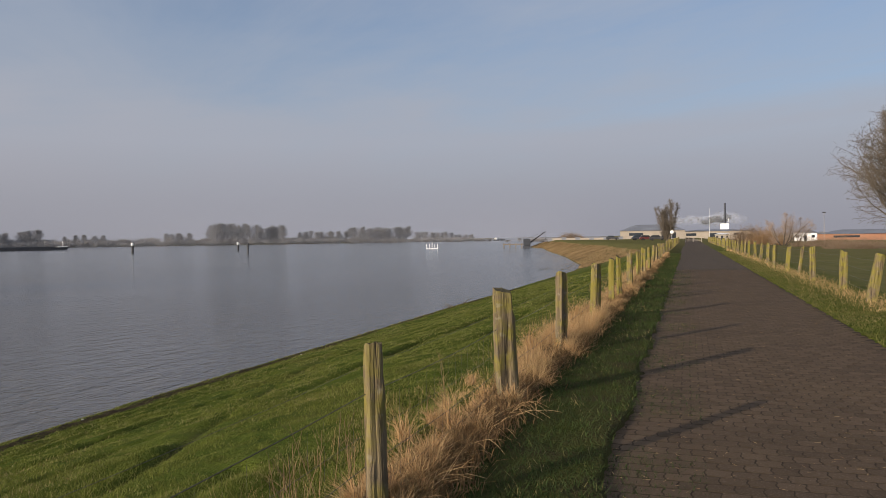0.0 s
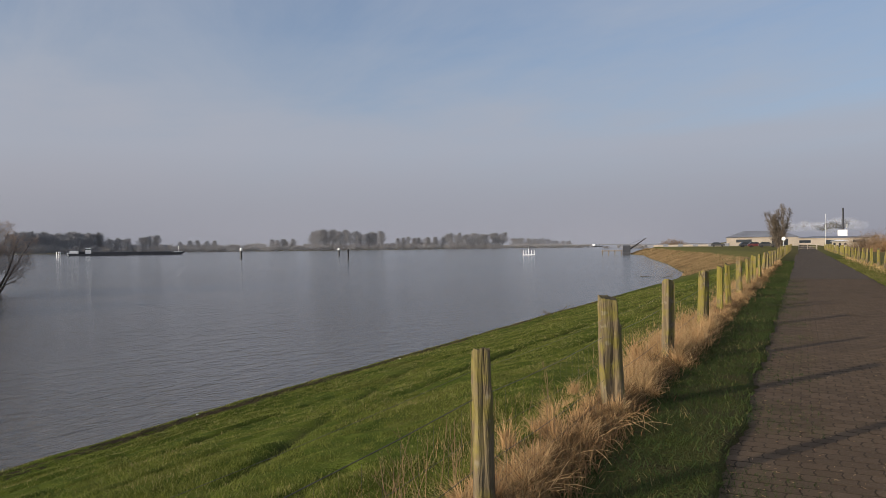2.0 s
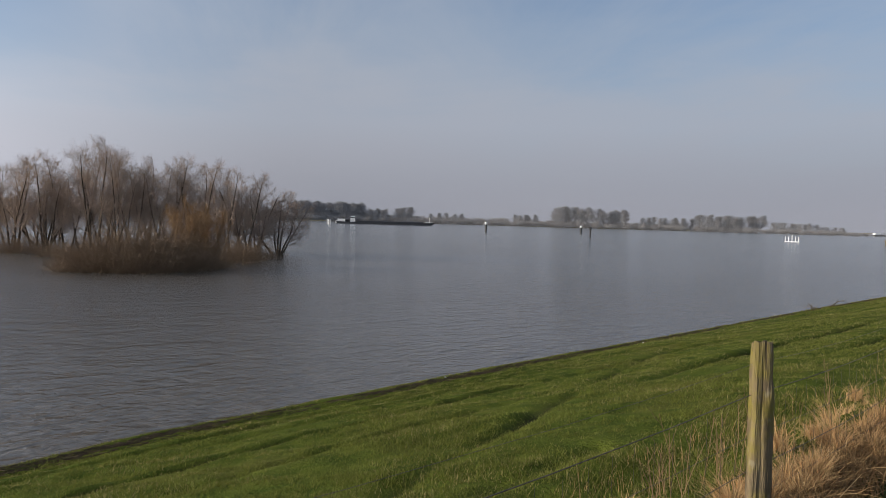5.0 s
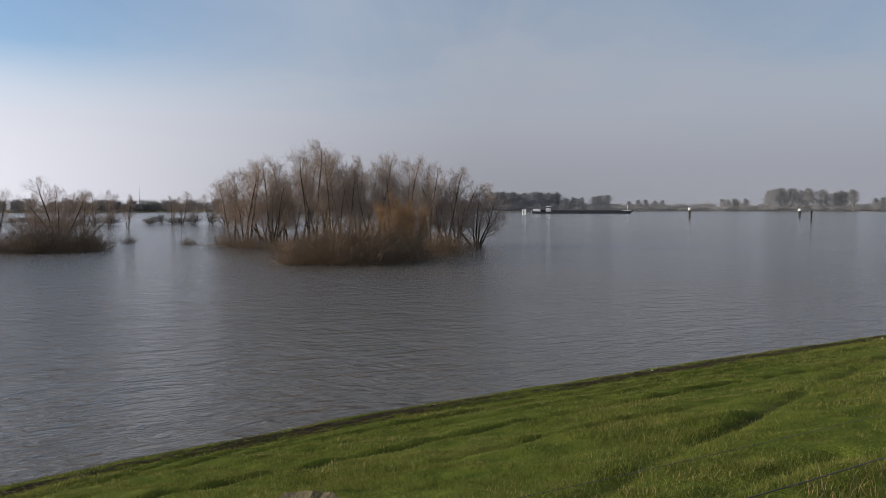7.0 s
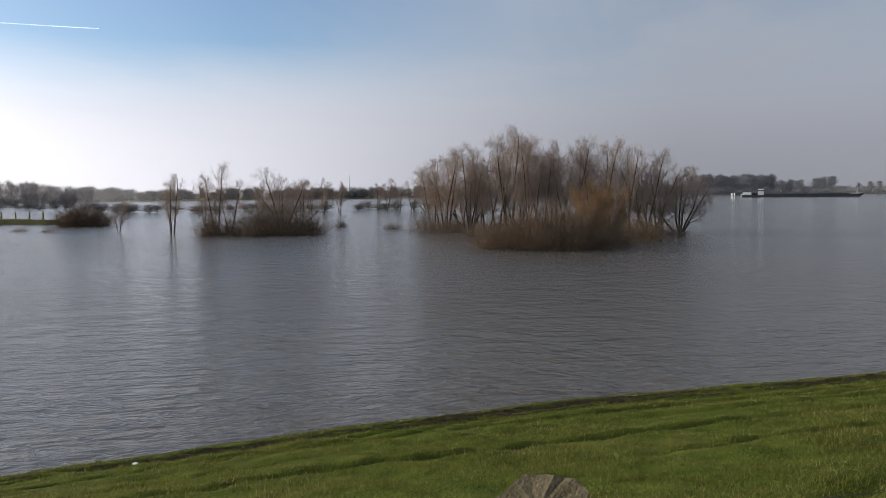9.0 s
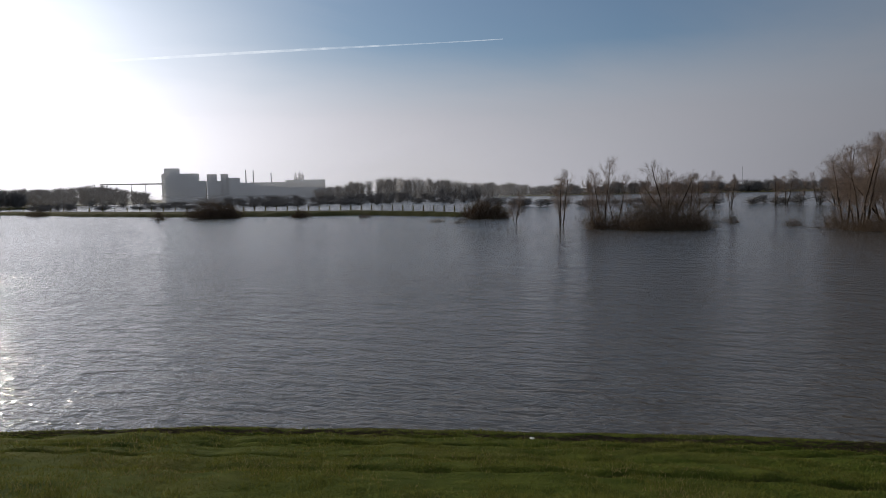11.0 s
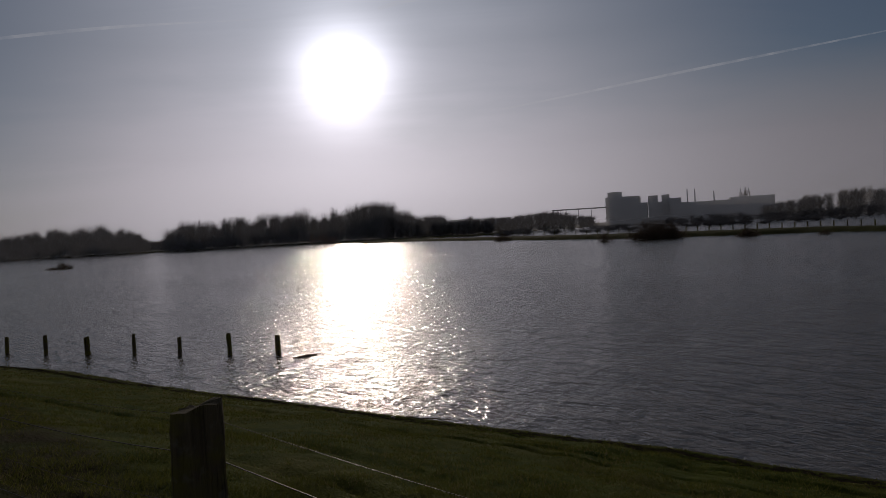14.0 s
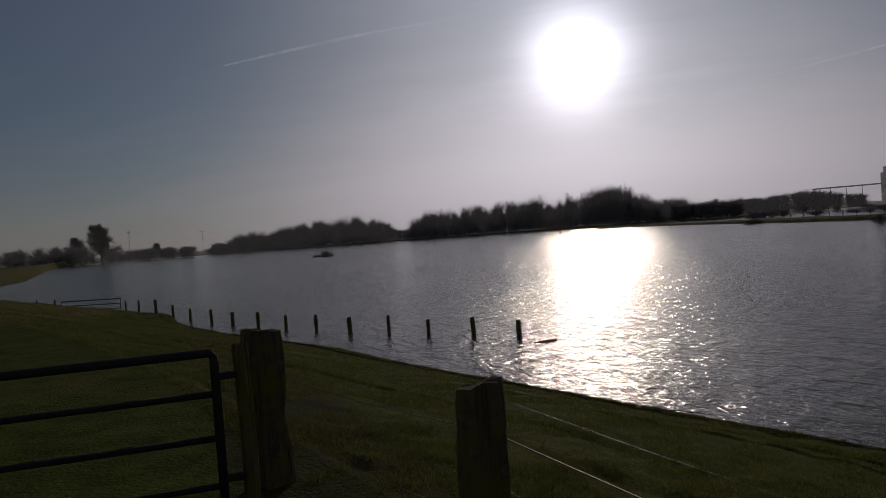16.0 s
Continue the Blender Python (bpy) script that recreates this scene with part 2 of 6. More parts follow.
col = n.mix(n.math("MULTIPLY", n.ramp(n.math("ADD", patch, n.math("MULTIPLY", rnd, 0.16)), [(0.46, 0.0), (0.66, 1.0)]), 0.8), col, (0.20, 0.172, 0.024))
col = n.mix(n.ramp(n.noise(n.mapped(v, (24, 24, 1.1)), 1.0, 3, 0.6, 1.0), [(0.33, 0.9), (0.40, 0.0)]), col, (0.026, 0.020, 0.014))
col = n.mix(n.math("MULTIPLY", n.ramp(n.noise(v, 14.0, 3), [(0.60, 0.0), (0.70, 1.0)]), 0.35), col, (0.28, 0.25, 0.19))
set_in(n, b, "Base Color", col)
bumped(n, b, grain, 1.0, 0.03)

END_GRAIN = varied("mossy_end_grain", (0.055, 0.050, 0.028), (0.13, 0.105, 0.065), 18, 0.95, 0.1, 6, 0.8, 0.01)
BARK = varied("grey_bark", (0.085, 0.068, 0.050), (0.19, 0.155, 0.115), 3.0, 0.9, 0.15, 8, 0.5, 0.03, (1, 1, 0.25))
DARK_BARK = varied("wet_bark", (0.050, 0.040, 0.032), (0.105, 0.085, 0.066), 3.0, 0.9, 0.15, 8, 0.5, 0.03, (1, 1, 0.25))
TWIG = varied("winter_twigs", (0.23, 0.172, 0.135), (0.39, 0.305, 0.245), 0.5, 0.85, 0.15, 5, 0.0)
PALE_TWIG = varied("pale_poplar_twigs", (0.15, 0.148, 0.15), (0.26, 0.255, 0.26), 0.5, 0.85, 0.15, 5, 0.0)
ORANGE_TWIG = varied("willow_twigs", (0.19, 0.115, 0.058), (0.32, 0.205, 0.11), 0.5, 0.8, 0.2, 5, 0.0)
BRUSH = varied("bramble_twigs", (0.125, 0.086, 0.055), (0.24, 0.172, 0.115), 0.8, 0.85, 0.15, 5, 0.0)
FAR_WOOD = varied("far_wood", (0.18, 0.168, 0.160), (0.30, 0.282, 0.27), 0.05, 0.9, 0.1, 6, 0.0)
STEEL = varied("galvanised_steel", (0.30, 0.31, 0.31), (0.42, 0.43, 0.43), 9, 0.45, 0.5, 6, 0.1)
STEEL.node_tree.nodes["Principled BSDF"].inputs["Metallic"].default_value = 0.85
# near-black gate tone holds the look of steel against the light
GATE_STEEL = varied("backlit_gate_steel", (0.030, 0.029, 0.027), (0.065, 0.062, 0.058), 9, 0.85, 0.1, 6, 0.2)
REED = varied("dry_reed", (0.085, 0.060, 0.028), (0.33, 0.225, 0.115), 0.25, 0.9, 0.1, 9, 0.0)
WIRE = varied("fence_wire", (0.030, 0.024, 0.019), (0.07, 0.058, 0.048), 20, 0.5, 0.35, 4, 0.0)
WHITE = varied("white_paint", (0.66, 0.66, 0.64), (0.80, 0.80, 0.78), 0.8, 0.6, 0.3, 6, 0.05)
GREY_SHEET = varied("grey_roof_sheet", (0.13, 0.135, 0.15), (0.20, 0.205, 0.22), 0.2, 0.7, 0.3, 8, 0.1)
PLASTER = varied("sand_plaster", (0.27, 0.23, 0.18), (0.36, 0.31, 0.25), 0.3, 0.9, 0.2, 8, 0.1)
BRICK_RED = varied("red_brick_wall", (0.24, 0.115, 0.07), (0.34, 0.18, 0.11), 0.3, 0.9, 0.2, 12, 0.1)
CONCRETE = varied("silo_concrete", (0.72, 0.715, 0.70), (0.82, 0.815, 0.80), 0.1, 0.9, 0.2, 10, 0.1)
BLACK = varied("black_paint", (0.018, 0.018, 0.020), (0.035, 0.034, 0.034), 0.5, 0.5, 0.4, 6, 0.0)
HULL = varied("dark_hull", (0.020, 0.024, 0.032), (0.045, 0.045, 0.05), 0.2, 0.5, 0.4, 6, 0.0)
GLASS_DARK = varied("window_glass", (0.02, 0.025, 0.03), (0.03, 0.035, 0.04), 1.0, 0.08, 0.6, 3, 0.0)
RED = varied("red_lacquer", (0.07, 0.015, 0.014), (0.10, 0.022, 0.02), 1.0, 0.3, 0.5, 3, 0.0)
RUBBER = varied("tyre_rubber", (0.015, 0.015, 0.015), (0.03, 0.03, 0.03), 3.0, 0.8, 0.2, 3, 0.0)
DRIFT = varied("driftwood", (0.11, 0.085, 0.06), (0.27, 0.22, 0.16), 6.0, 0.9, 0.15, 6, 0.4, 0.01)
LITTER = varied("pale_litter", (0.60, 0.60, 0.57), (0.78, 0.78, 0.75), 10.0, 0.6, 0.3, 3, 0.0)

# pavers: dark grey-brown concrete, each with its own tone, sand and moss in the joints
PAVER, n, b = material("concrete_paver", 0.95, 0.08)
p = place(n)
tone = n.math("ADD", n.math("MULTIPLY", n.add("ObjectInfo").outputs["Random"], 0.5), n.math("MULTIPLY", n.add("NewGeometry").outputs["Random Per Island"], 0.5))
stain, grit = n.noise(p, 0.7, 4), n.noise(p, 90.0, 2)
col = n.mix(tone, (0.044, 0.030, 0.019), (0.116, 0.079, 0.051))
col = n.mix(n.ramp(stain, [(0.42, 0.0), (0.7, 0.5)]), col, (0.122, 0.083, 0.049))
col = n.mix(n.math("MULTIPLY", n.ramp(grit, [(0.52, 0.0), (0.78, 1.0)]), 0.50), col, (0.21, 0.17, 0.13))
set_in(n, b, "Base Color", col)
bumped(n, b, grit, 0.9, 0.006)

JOINT = varied("joint_sand", (0.026, 0.018, 0.011), (0.062, 0.045, 0.027), 3.0, 0.95, 0.1, 10, 0.5, 0.01)

# the same paving too far off to tell piece from piece
PAVED, n, b = material("paving_far", 0.95, 0.08)
p = place(n)
bt = n.add("TexBrick", {"Vector": p, "Color1": (0.076, 0.056, 0.040, 1), "Color2": (0.110, 0.083, 0.060, 1), "Mortar": (0.030, 0.026, 0.020, 1), "Scale": 1.0,
                        "Mortar Size": 0.008, "Brick Width": 0.17, "Row Height": 0.15})
stain = n.noise(p, 0.5, 4)
set_in(n, b, "Base Color", n.mix(n.ramp(stain, [(0.42, 0.0), (0.7, 0.5)]), bt.outputs[0], (0.098, 0.077, 0.057)))
bumped(n, b, n.math("ADD", bt.outputs[1], n.noise(p, 60.0, 2)), 0.4, 0.006)

# haze stand-in and steam: white film that scatters light both ways, lit by sun and sky alone
HAZE_AND_STEAM, n, b = material("haze_and_steam_film", 1.0, 0.0)
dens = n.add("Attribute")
dens.attribute_name = "white_film"
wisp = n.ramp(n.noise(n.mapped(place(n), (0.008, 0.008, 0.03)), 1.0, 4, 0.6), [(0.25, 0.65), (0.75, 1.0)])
white_film = n.add("MixShader", {0: 0.6, 1: n.add("BsdfDiffuse", {0: (0.92, 0.92, 0.94, 1)}).outputs[0], 2: n.add("BsdfTranslucent", {0: (0.92, 0.92, 0.94, 1)}).outputs[0]})
n.tree.links.new(n.add("MixShader", {0: n.math("MULTIPLY", dens.outputs["Fac"], wisp), 1: n.add("BsdfTransparent").outputs[0], 2: white_film.outputs[0]}).outputs[0], n.tree.nodes["Material Output"].inputs[0])

# vapour trail glows by itself in place of the sunlight on it
TRAIL, n, b = material("self_glowing_trail", 1.0, 0.0)
puff = n.ramp(n.noise(place(n), 0.012, 5, 0.65), [(0.30, 0.05), (0.7, 0.75)])
em = n.add("Emission", {0: (1, 0.99, 0.97, 1), 1: 3.0})
tp = n.add("BsdfTransparent")
n.tree.links.new(n.add("MixShader", {0: n.math("MULTIPLY", puff, 0.19), 1: tp.outputs[0], 2: em.outputs[0]}).outputs[0], n.tree.nodes["Material Output"].inputs[0])

# ---------------------------------------------------------------- helpers for meshes
def mesh_of(name, verts, faces, mats, smooth=False, slots=None):
    me = bpy.data.meshes.new(name)
    me.from_pydata([tuple(v) for v in verts], [], faces)
    for m in mats if isinstance(mats, (list, tuple)) else [mats]:
        me.materials.append(m)
    if slots is not None:
        me.polygons.foreach_set("material_index", slots)
    if smooth:
        me.polygons.foreach_set("use_smooth", [True] * len(me.polygons))
    me.update()
    return me


def tri_mesh(name, co, mat_, per=3):
    """A mesh of loose polygons: co is (n, per, 3)."""
    co = np.asarray(co, np.float32)
    k = co.shape[0]
    me = bpy.data.meshes.new(name)
    me.vertices.add(k * per)
    me.vertices.foreach_set("co", co.reshape(-1))
    me.loops.add(k * per)
    me.loops.foreach_set("vertex_index", np.arange(k * per, dtype=np.int32))
    me.polygons.add(k)
    me.polygons.foreach_set("loop_start", np.arange(0, k * per, per, dtype=np.int32))
    me.polygons.foreach_set("loop_total", np.full(k, per, np.int32))
    me.materials.append(mat_)
    me.update()
    me.validate()
    return me


def thing(name, label, category, at=(0, 0, 0), rz=0, group="", kind=""):
    ob = new(name)
    ob.empty_display_size = 0.1
    ob.matrix_basis = pose(*at, 0, 0, rz)
    return tagged(ob, label, category, group, kind)


def part(name, me, parent, label=""):
    ob = new(name, me)
    ob.parent = parent
    return tagged(ob, label)


class Build:
    """Collects plain solids into one mesh."""

    def __init__(self):
        self.v, self.f = [], []

    def box(self, x0, x1, y0, y1, z0, z1, bev=0.0):
        k = len(self.v)
        b = bev
        if b <= 0:
            self.v += [(x, y, z) for z in (z0, z1) for x, y in ((x0, y0), (x1, y0), (x1, y1), (x0, y1))]
            self.f += [tuple(k + i for i in q) for q in ((3, 2, 1, 0), (4, 5, 6, 7), (0, 1, 5, 4), (1, 2, 6, 5), (2, 3, 7, 6), (3, 0, 4, 7))]
        else:
            rings = [(z0, b), (z0 + b, 0), (z1 - b, 0), (z1, b)]
            for z, i in rings:
                self.v += [(x0 + i, y0 + i, z), (x1 - i, y0 + i, z), (x1 - i, y1 - i, z), (x0 + i, y1 - i, z)]
            self.f.append((k + 3, k + 2, k + 1, k))
            self.f.append((k + 12, k + 13, k + 14, k + 15))
            for r in range(3):
                for i in range(4):
                    j = (i + 1) % 4
                    self.f.append((k + 4 * r + i, k + 4 * r + j, k + 4 * r + 4 + j, k + 4 * r + 4 + i))
        return self

    def tube(self, pts, radii, sides=6, cap=True):
        k = len(self.v)
        pts = [Vector(q) for q in pts]
        last = None
        for i, q in enumerate(pts):
            d = (pts[min(i + 1, len(pts) - 1)] - pts[max(i - 1, 0)]).normalized()
            if last is None:
                last = d.orthogonal().normalized()
            a = (last - d * last.dot(d)).normalized()
            last = a
            c = d.cross(a)
            r = radii[i] if isinstance(radii, (list, tuple)) else radii
            for s in range(sides):
                t = 2 * math.pi * s / sides
                self.v.append(tuple(q + (a * math.cos(t) + c * math.sin(t)) * r))
        for i in range(len(pts) - 1):
            for s in range(sides):
                u = (s + 1) % sides
                self.f.append((k + i * sides + s, k + i * sides + u, k + (i + 1) * sides + u, k + (i + 1) * sides + s))
        if cap:
            self.f.append(tuple(k + s for s in reversed(range(sides))))
            e = k + (len(pts) - 1) * sides
            self.f.append(tuple(e + s for s in range(sides)))
        return self

    def prism(self, outline, y0, y1):
        """An outline in x, z drawn out along y."""
        k, m = len(self.v), len(outline)
        self.v += [(x, y0, z) for x, z in outline] + [(x, y1, z) for x, z in outline]
        self.f.append(tuple(k + i for i in range(m)))
        self.f.append(tuple(k + m + i for i in reversed(range(m))))
        for i in range(m):
            j = (i + 1) % m
            self.f.append((k + j, k + i, k + m + i, k + m + j))
        return self

    def mesh(self, name, mat_, smooth=False):
        return mesh_of(name, self.v, self.f, mat_, smooth)


# ---------------------------------------------------------------- the lie of the land
WATER_Z = -3.0
SHORE_Y = [-3000, -700, -480, -198, -174, -120, -85, -72, -67, -58, -50, -41, -31, -25, -18, -13, -9.4, -5, 0.8, 6, 18, 60, 97, 112, 159, 215, 273, 300, 318, 345, 700, 3000]
SHORE_X = [80, 60, 72, 36, 36, 30, 22, 10, 5, 1, 0.3, -2.1, -6.1, -7.6, -9.8, -11.3, -12.5, -13.4, -14.5, -15.1, -15.3, -14.8, -14.5, -16, -26, -40, -53, -64, -66, -52, -52, -300]
CREST_Y = [-3000, -700, -198, -85, -58, -41, -25, -18, -9.4, -5.3, -3.5, 0, 97, 112, 159, 215, 273, 300, 318, 345, 700, 3000]
CREST_X = [95, 75, 52, 36, 16, 10.5, 4.8, 2.2, -0.4, -1.25, -1.75, -2.3, -2.3, -5, -16, -31, -44, -55, -57, -43, -43, -290]


def shore_x(y):
    return np.interp(y, SHORE_Y, SHORE_X)


def crest_x(y):
    return np.interp(y, CREST_Y, CREST_X)


def road_x(y):
    """The lane's left edge, less the verge: straight ahead, swinging away behind."""
    return -2.3 + 0.13 * np.minimum(y, 0.0) ** 2


def waves(x, y, seed, n=7, low=0.3, high=3.0, along=1.0):
    """A smooth, irregular field in -1..1 made of a few sine waves."""
    rng = np.random.RandomState(seed)
    out = np.zeros_like(x, dtype=float)
    tot = 0.0
    for _ in range(n):
        k = low * (high / low) ** rng.rand()
        a = rng.rand() * 2 * math.pi
        amp = 1.0 / k ** 0.6
        out += amp * np.sin(k * (x * math.cos(a) + y * math.sin(a) * along) + rng.rand() * 6.28)
        tot += amp
    return out / tot


def far_land(x, y):
    """1 on the far banks and low islands, 0 in the river."""
    r = np.hypot(x, y)
    az = np.degrees(np.arctan2(-x, y)) % 360
    edge = np.interp(az, [0, 14, 16, 27, 37, 45, 50, 56, 70, 90, 110, 128, 134, 138, 146, 152, 158, 166, 178, 190, 200, 360],
                     [3000, 2600, 1500, 850, 850, 870, 890, 840, 900, 900, 780, 690, 600, 460, 430, 520, 560, 590, 640, 640, 500, 500])
    land = np.clip((r - edge) / 12.0, 0, 1)
    # the low meadow bank in the flood plain
    front = np.interp(az, [103, 106, 113, 118, 124, 128, 134, 140, 146], [136, 139, 160, 165, 174, 186, 220, 290, 380])
    depth = np.interp(az, [103, 106, 113, 124, 134, 146], [10, 22, 34, 46, 60, 60])
    bank = np.clip((r - front) / 5.0, 0, 1) * np.clip((front + depth - r) / 8.0, 0, 1) * ((az > 102) & (az < 148))
    return land, bank


def treads(x, y):
    """Narrow paths trodden along the slope, 0 to 1."""
    t = (x - shore_x(y)) / np.maximum(crest_x(y) - shore_x(y), 1.0)
    out = np.zeros_like(t)
    if not np.any((t > 0.03) & (t < 0.95) & (np.abs(y) < 130)):
        return out
    for at_, wob, wid, s, bias in ((0.05, 0.015, 0.012, 79, 0.75), (0.118, 0.02, 0.011, 83, 0.6), (0.195, 0.03, 0.011, 85, 0.4), (0.30, 0.04, 0.010, 87, 0.2), (0.085, 0.02, 0.013, 9, 0.6), (0.15, 0.03, 0.010, 71, 0.1), (0.24, 0.03, 0.012, 15, 0.2), (0.36, 0.04, 0.010, 73, 0.0), (0.47, 0.05, 0.014, 12, 0.25), (0.58, 0.05, 0.010, 75, 0.0), (0.68, 0.05, 0.013, 17, 0.15), (0.82, 0.05, 0.012, 77, 0.1)):
        off = np.abs(t - at_ - wob * waves(x * 0.1, y * 0.30, s))
        out = np.maximum(out, np.exp(-(off / (0.8 * wid)) ** 2) * np.clip(bias + 0.28 + 1.9 * waves(x * 0.1, y * 0.40, s + 1), 0, 1))
    # a path that climbs slantwise, and a short one under the fence
    for ys, xs, wid in (((0.5, 3.1, 5.0, 8.4, 14.0, 20.0), (-3.6, -4.4, -5.25, -6.6, -8.7, -10.6), 0.17), ((3.2, 4.0, 5.4), (-3.7, -3.78, -3.85), 0.14)):
        off = np.abs(x - np.interp(y, ys, xs) - 0.12 * waves(x * 0.1, y, 33))
        out = np.maximum(out, np.exp(-(off / wid) ** 2) * ((y > ys[0]) & (y < ys[-1])) * np.clip(0.42 + 0.25 * waves(x * 0.1, y, 35, 6, 0.5, 2.5), 0, 0.6))
    return out * ((t > 0.03) & (t < 0.95) & (np.abs(y) < 130))


def height(x, y):
    x, y = np.asarray(x, float), np.asarray(y, float)
    sx, cx = shore_x(y), crest_x(y)
    if np.any(np.abs(y) < 80):
        sx = sx + np.clip(2 - np.abs(y) / 40, 0, 1) * 0.16 * waves(0 * y, y, 93, 10, 0.5, 5.0)
    t = np.clip((x - sx) / np.maximum(cx - sx, 1.0), -2.0, 1.0)
    z = np.where(t >= 0, WATER_Z * (1 - t), WATER_Z + 2.6 * t)
    z = np.maximum(z, -5.2)
    # rounded shoulder
    u = x - cx
    z -= 0.10 * np.exp(-((u + 0.1) / 0.9) ** 2)
    # treads trodden along the slope
    slope = (t > 0.02) & (t < 0.97)
    tread = waves(x * 1.0, y * 0.10, 5, 9, 1.2, 5.0) + 0.6 * waves(x, y, 6, 8, 1.0, 7.0)
    z += np.where(slope, 0.085 * tread * np.clip(t * 8 + 0.45, 0, 1), 0.0)
    z += np.where(slope & (np.hypot(x, y) < 45), 0.048 * waves(x, y, 91, 14, 5.0, 15.0), 0.0)
    z -= 0.17 * treads(x, y)
    # road bed and verges
    v = x - road_x(np.maximum(y, -9.0))
    edge_ = 0.10 * waves(x * 0.3, y, 19, 8, 1.5, 12)
    road = (v > 1.62 + edge_) & (v < 4.70 + edge_ * 0.6) & (y > -9)
    z = np.where((u > 0) & (v <= 1.62 + edge_), 0.028 + 0.02 * waves(x, y, 7, 6, 2, 9), z)
    z = np.where(road, -0.07, z)
    right = np.where(y > -9, v - 4.76, u - 4.76)
    z = np.where(right >= -0.06 + edge_ * 0.6, np.interp(right, [-0.1, 2.2, 6, 14, 60, 400, 3000], [0.02, 0.0, -0.45, -0.8, -1.0, -1.2, -2.0]) + 0.02 * waves(x, y, 8, 6, 1, 6), z)
    land, bank = far_land(x, y)
    river = t < 0
    z = np.where(river, np.maximum(z, -5.2 + 2.75 * land), z)
    z = np.where(river, np.maximum(z, -5.2 + 2.95 * bank + 0.04 * bank * waves(x, y, 21, 6, 0.1, 1)), z)
    return z


rings = np.concatenate([[0.0], np.linspace(0.6, 24, 210), np.geomspace(24.4, 3200, 190)])
N_AZ = 900
ang = np.linspace(0, 2 * math.pi, N_AZ, endpoint=False)
gx = np.outer(rings, -np.sin(ang))
gy = np.outer(rings, np.cos(ang))
gz = height(gx, gy)
verts = np.stack([gx, gy, gz], -1).reshape(-1, 3)
ri, ai = np.meshgrid(np.arange(len(rings) - 1), np.arange(N_AZ), indexing="ij")
aj = (ai + 1) % N_AZ
quads = np.stack([ri * N_AZ + ai, ri * N_AZ + aj, (ri + 1) * N_AZ + aj, (ri + 1) * N_AZ + ai], -1).reshape(-1, 4)[:, ::-1]
me = bpy.data.meshes.new("ground")
me.vertices.add(len(verts))
me.vertices.foreach_set("co", verts.astype(np.float32).reshape(-1))
me.loops.add(quads.size)
me.loops.foreach_set("vertex_index", quads.astype(np.int32).reshape(-1))
me.polygons.add(len(quads))
me.polygons.foreach_set("loop_start", np.arange(0, quads.size, 4, dtype=np.int32))
me.polygons.foreach_set("loop_total", np.full(len(quads), 4, np.int32))
me.polygons.foreach_set("use_smooth", np.ones(len(quads), bool))
me.materials.append(TURF)
att = me.attributes.new("tread", "FLOAT", "POINT")
att.data.foreach_set("value", treads(gx, gy).astype(np.float32).reshape(-1))
me.update()
me.validate()
tagged(new("ground", me), "grassy dike slope and flat flooded river plain", "ground", kind="structure")

B = Build()
B.v += [(-3600, -3600, WATER_Z), (200, -3600, WATER_Z), (200, 3600, WATER_Z), (-3600, 3600, WATER_Z)]
B.f.append((0, 1, 2, 3))
tagged(new("water", B.mesh("water", WATER)), "grey rippled flood water of a wide river", "water", kind="structure")


def road_strip(name, y0, y1, z, mat_, label):
    ys = list(np.arange(y0, y1, 0.6 if y1 < 5 else 2.0)) + [y1]
    v, f = [], []
    for y in ys:
        x = float(road_x(y))
        for dx, dz in ((1.52, -0.15), (1.54, 0.0), (3.1, 0.012), (4.72, 0.0), (4.74, -0.15)):
            v.append((x + dx, y, z + dz))
    for i in range(len(ys) - 1):
        for j in range(4):
            k = i * 5 + j
            f.append((k, k + 1, k + 6, k + 5))
    return tagged(new(name, mesh_of(name, v, f, mat_)), label, "road", kind="structure")


PAVE0, PAVE1 = 2.6, 34.0
road_strip("road", PAVE1, 300, 0.0, PAVED, "narrow dark block-paved lane along the dike top")
road_strip("road", -8.8, PAVE0, 0.0, PAVED, "narrow dark block-paved lane along the dike top")
pavement = road_strip("pavement", PAVE0, PAVE1, -0.0066, JOINT, "dark interlocking concrete block paving with sandy joints")

# ---------------------------------------------------------------- bare trees


def limb(rng, B, start, d, length, r0, r1, segs, sides, wander, lift):
    pts, rad = [start], [r0]
    d = d.normalized()
    for i in range(segs):
        d = (d + Vector((rng.gauss(0, wander), rng.gauss(0, wander), rng.gauss(0, wander) + lift))).normalized()
        pts.append(pts[-1] + d * (length / segs))
        rad.append(r0 + (r1 - r0) * (i + 1) / segs)
    B.tube(pts, rad, sides, cap=False)
    return pts, rad, d


def at_along(pts, t):
    k = t * (len(pts) - 1)
    i = min(int(k), len(pts) - 2)
    return pts[i].lerp(pts[i + 1], k - i), (pts[i + 1] - pts[i]).normalized()


def side_way(rng, d, angle):
    a = d.orthogonal().normalized()
    q = Matrix.Rotation(rng.random() * 6.2832, 3, d)
    return (d * math.cos(angle) + (q @ a) * math.sin(angle)).normalized()


def unit(v):
    return v / np.maximum(np.linalg.norm(v, axis=-1, keepdims=True), 1e-9)


def grow(rs, start, d, length, segs, wander, lift):
    """Many limbs at once: points (n, segs + 1, 3)."""
    pts = [start]
    for _ in range(segs):
        d = unit(d + wander * rs.randn(*d.shape) + np.array([0, 0, lift]))
        pts.append(pts[-1] + d * (length / segs)[:, None])
    return np.stack(pts, 1)


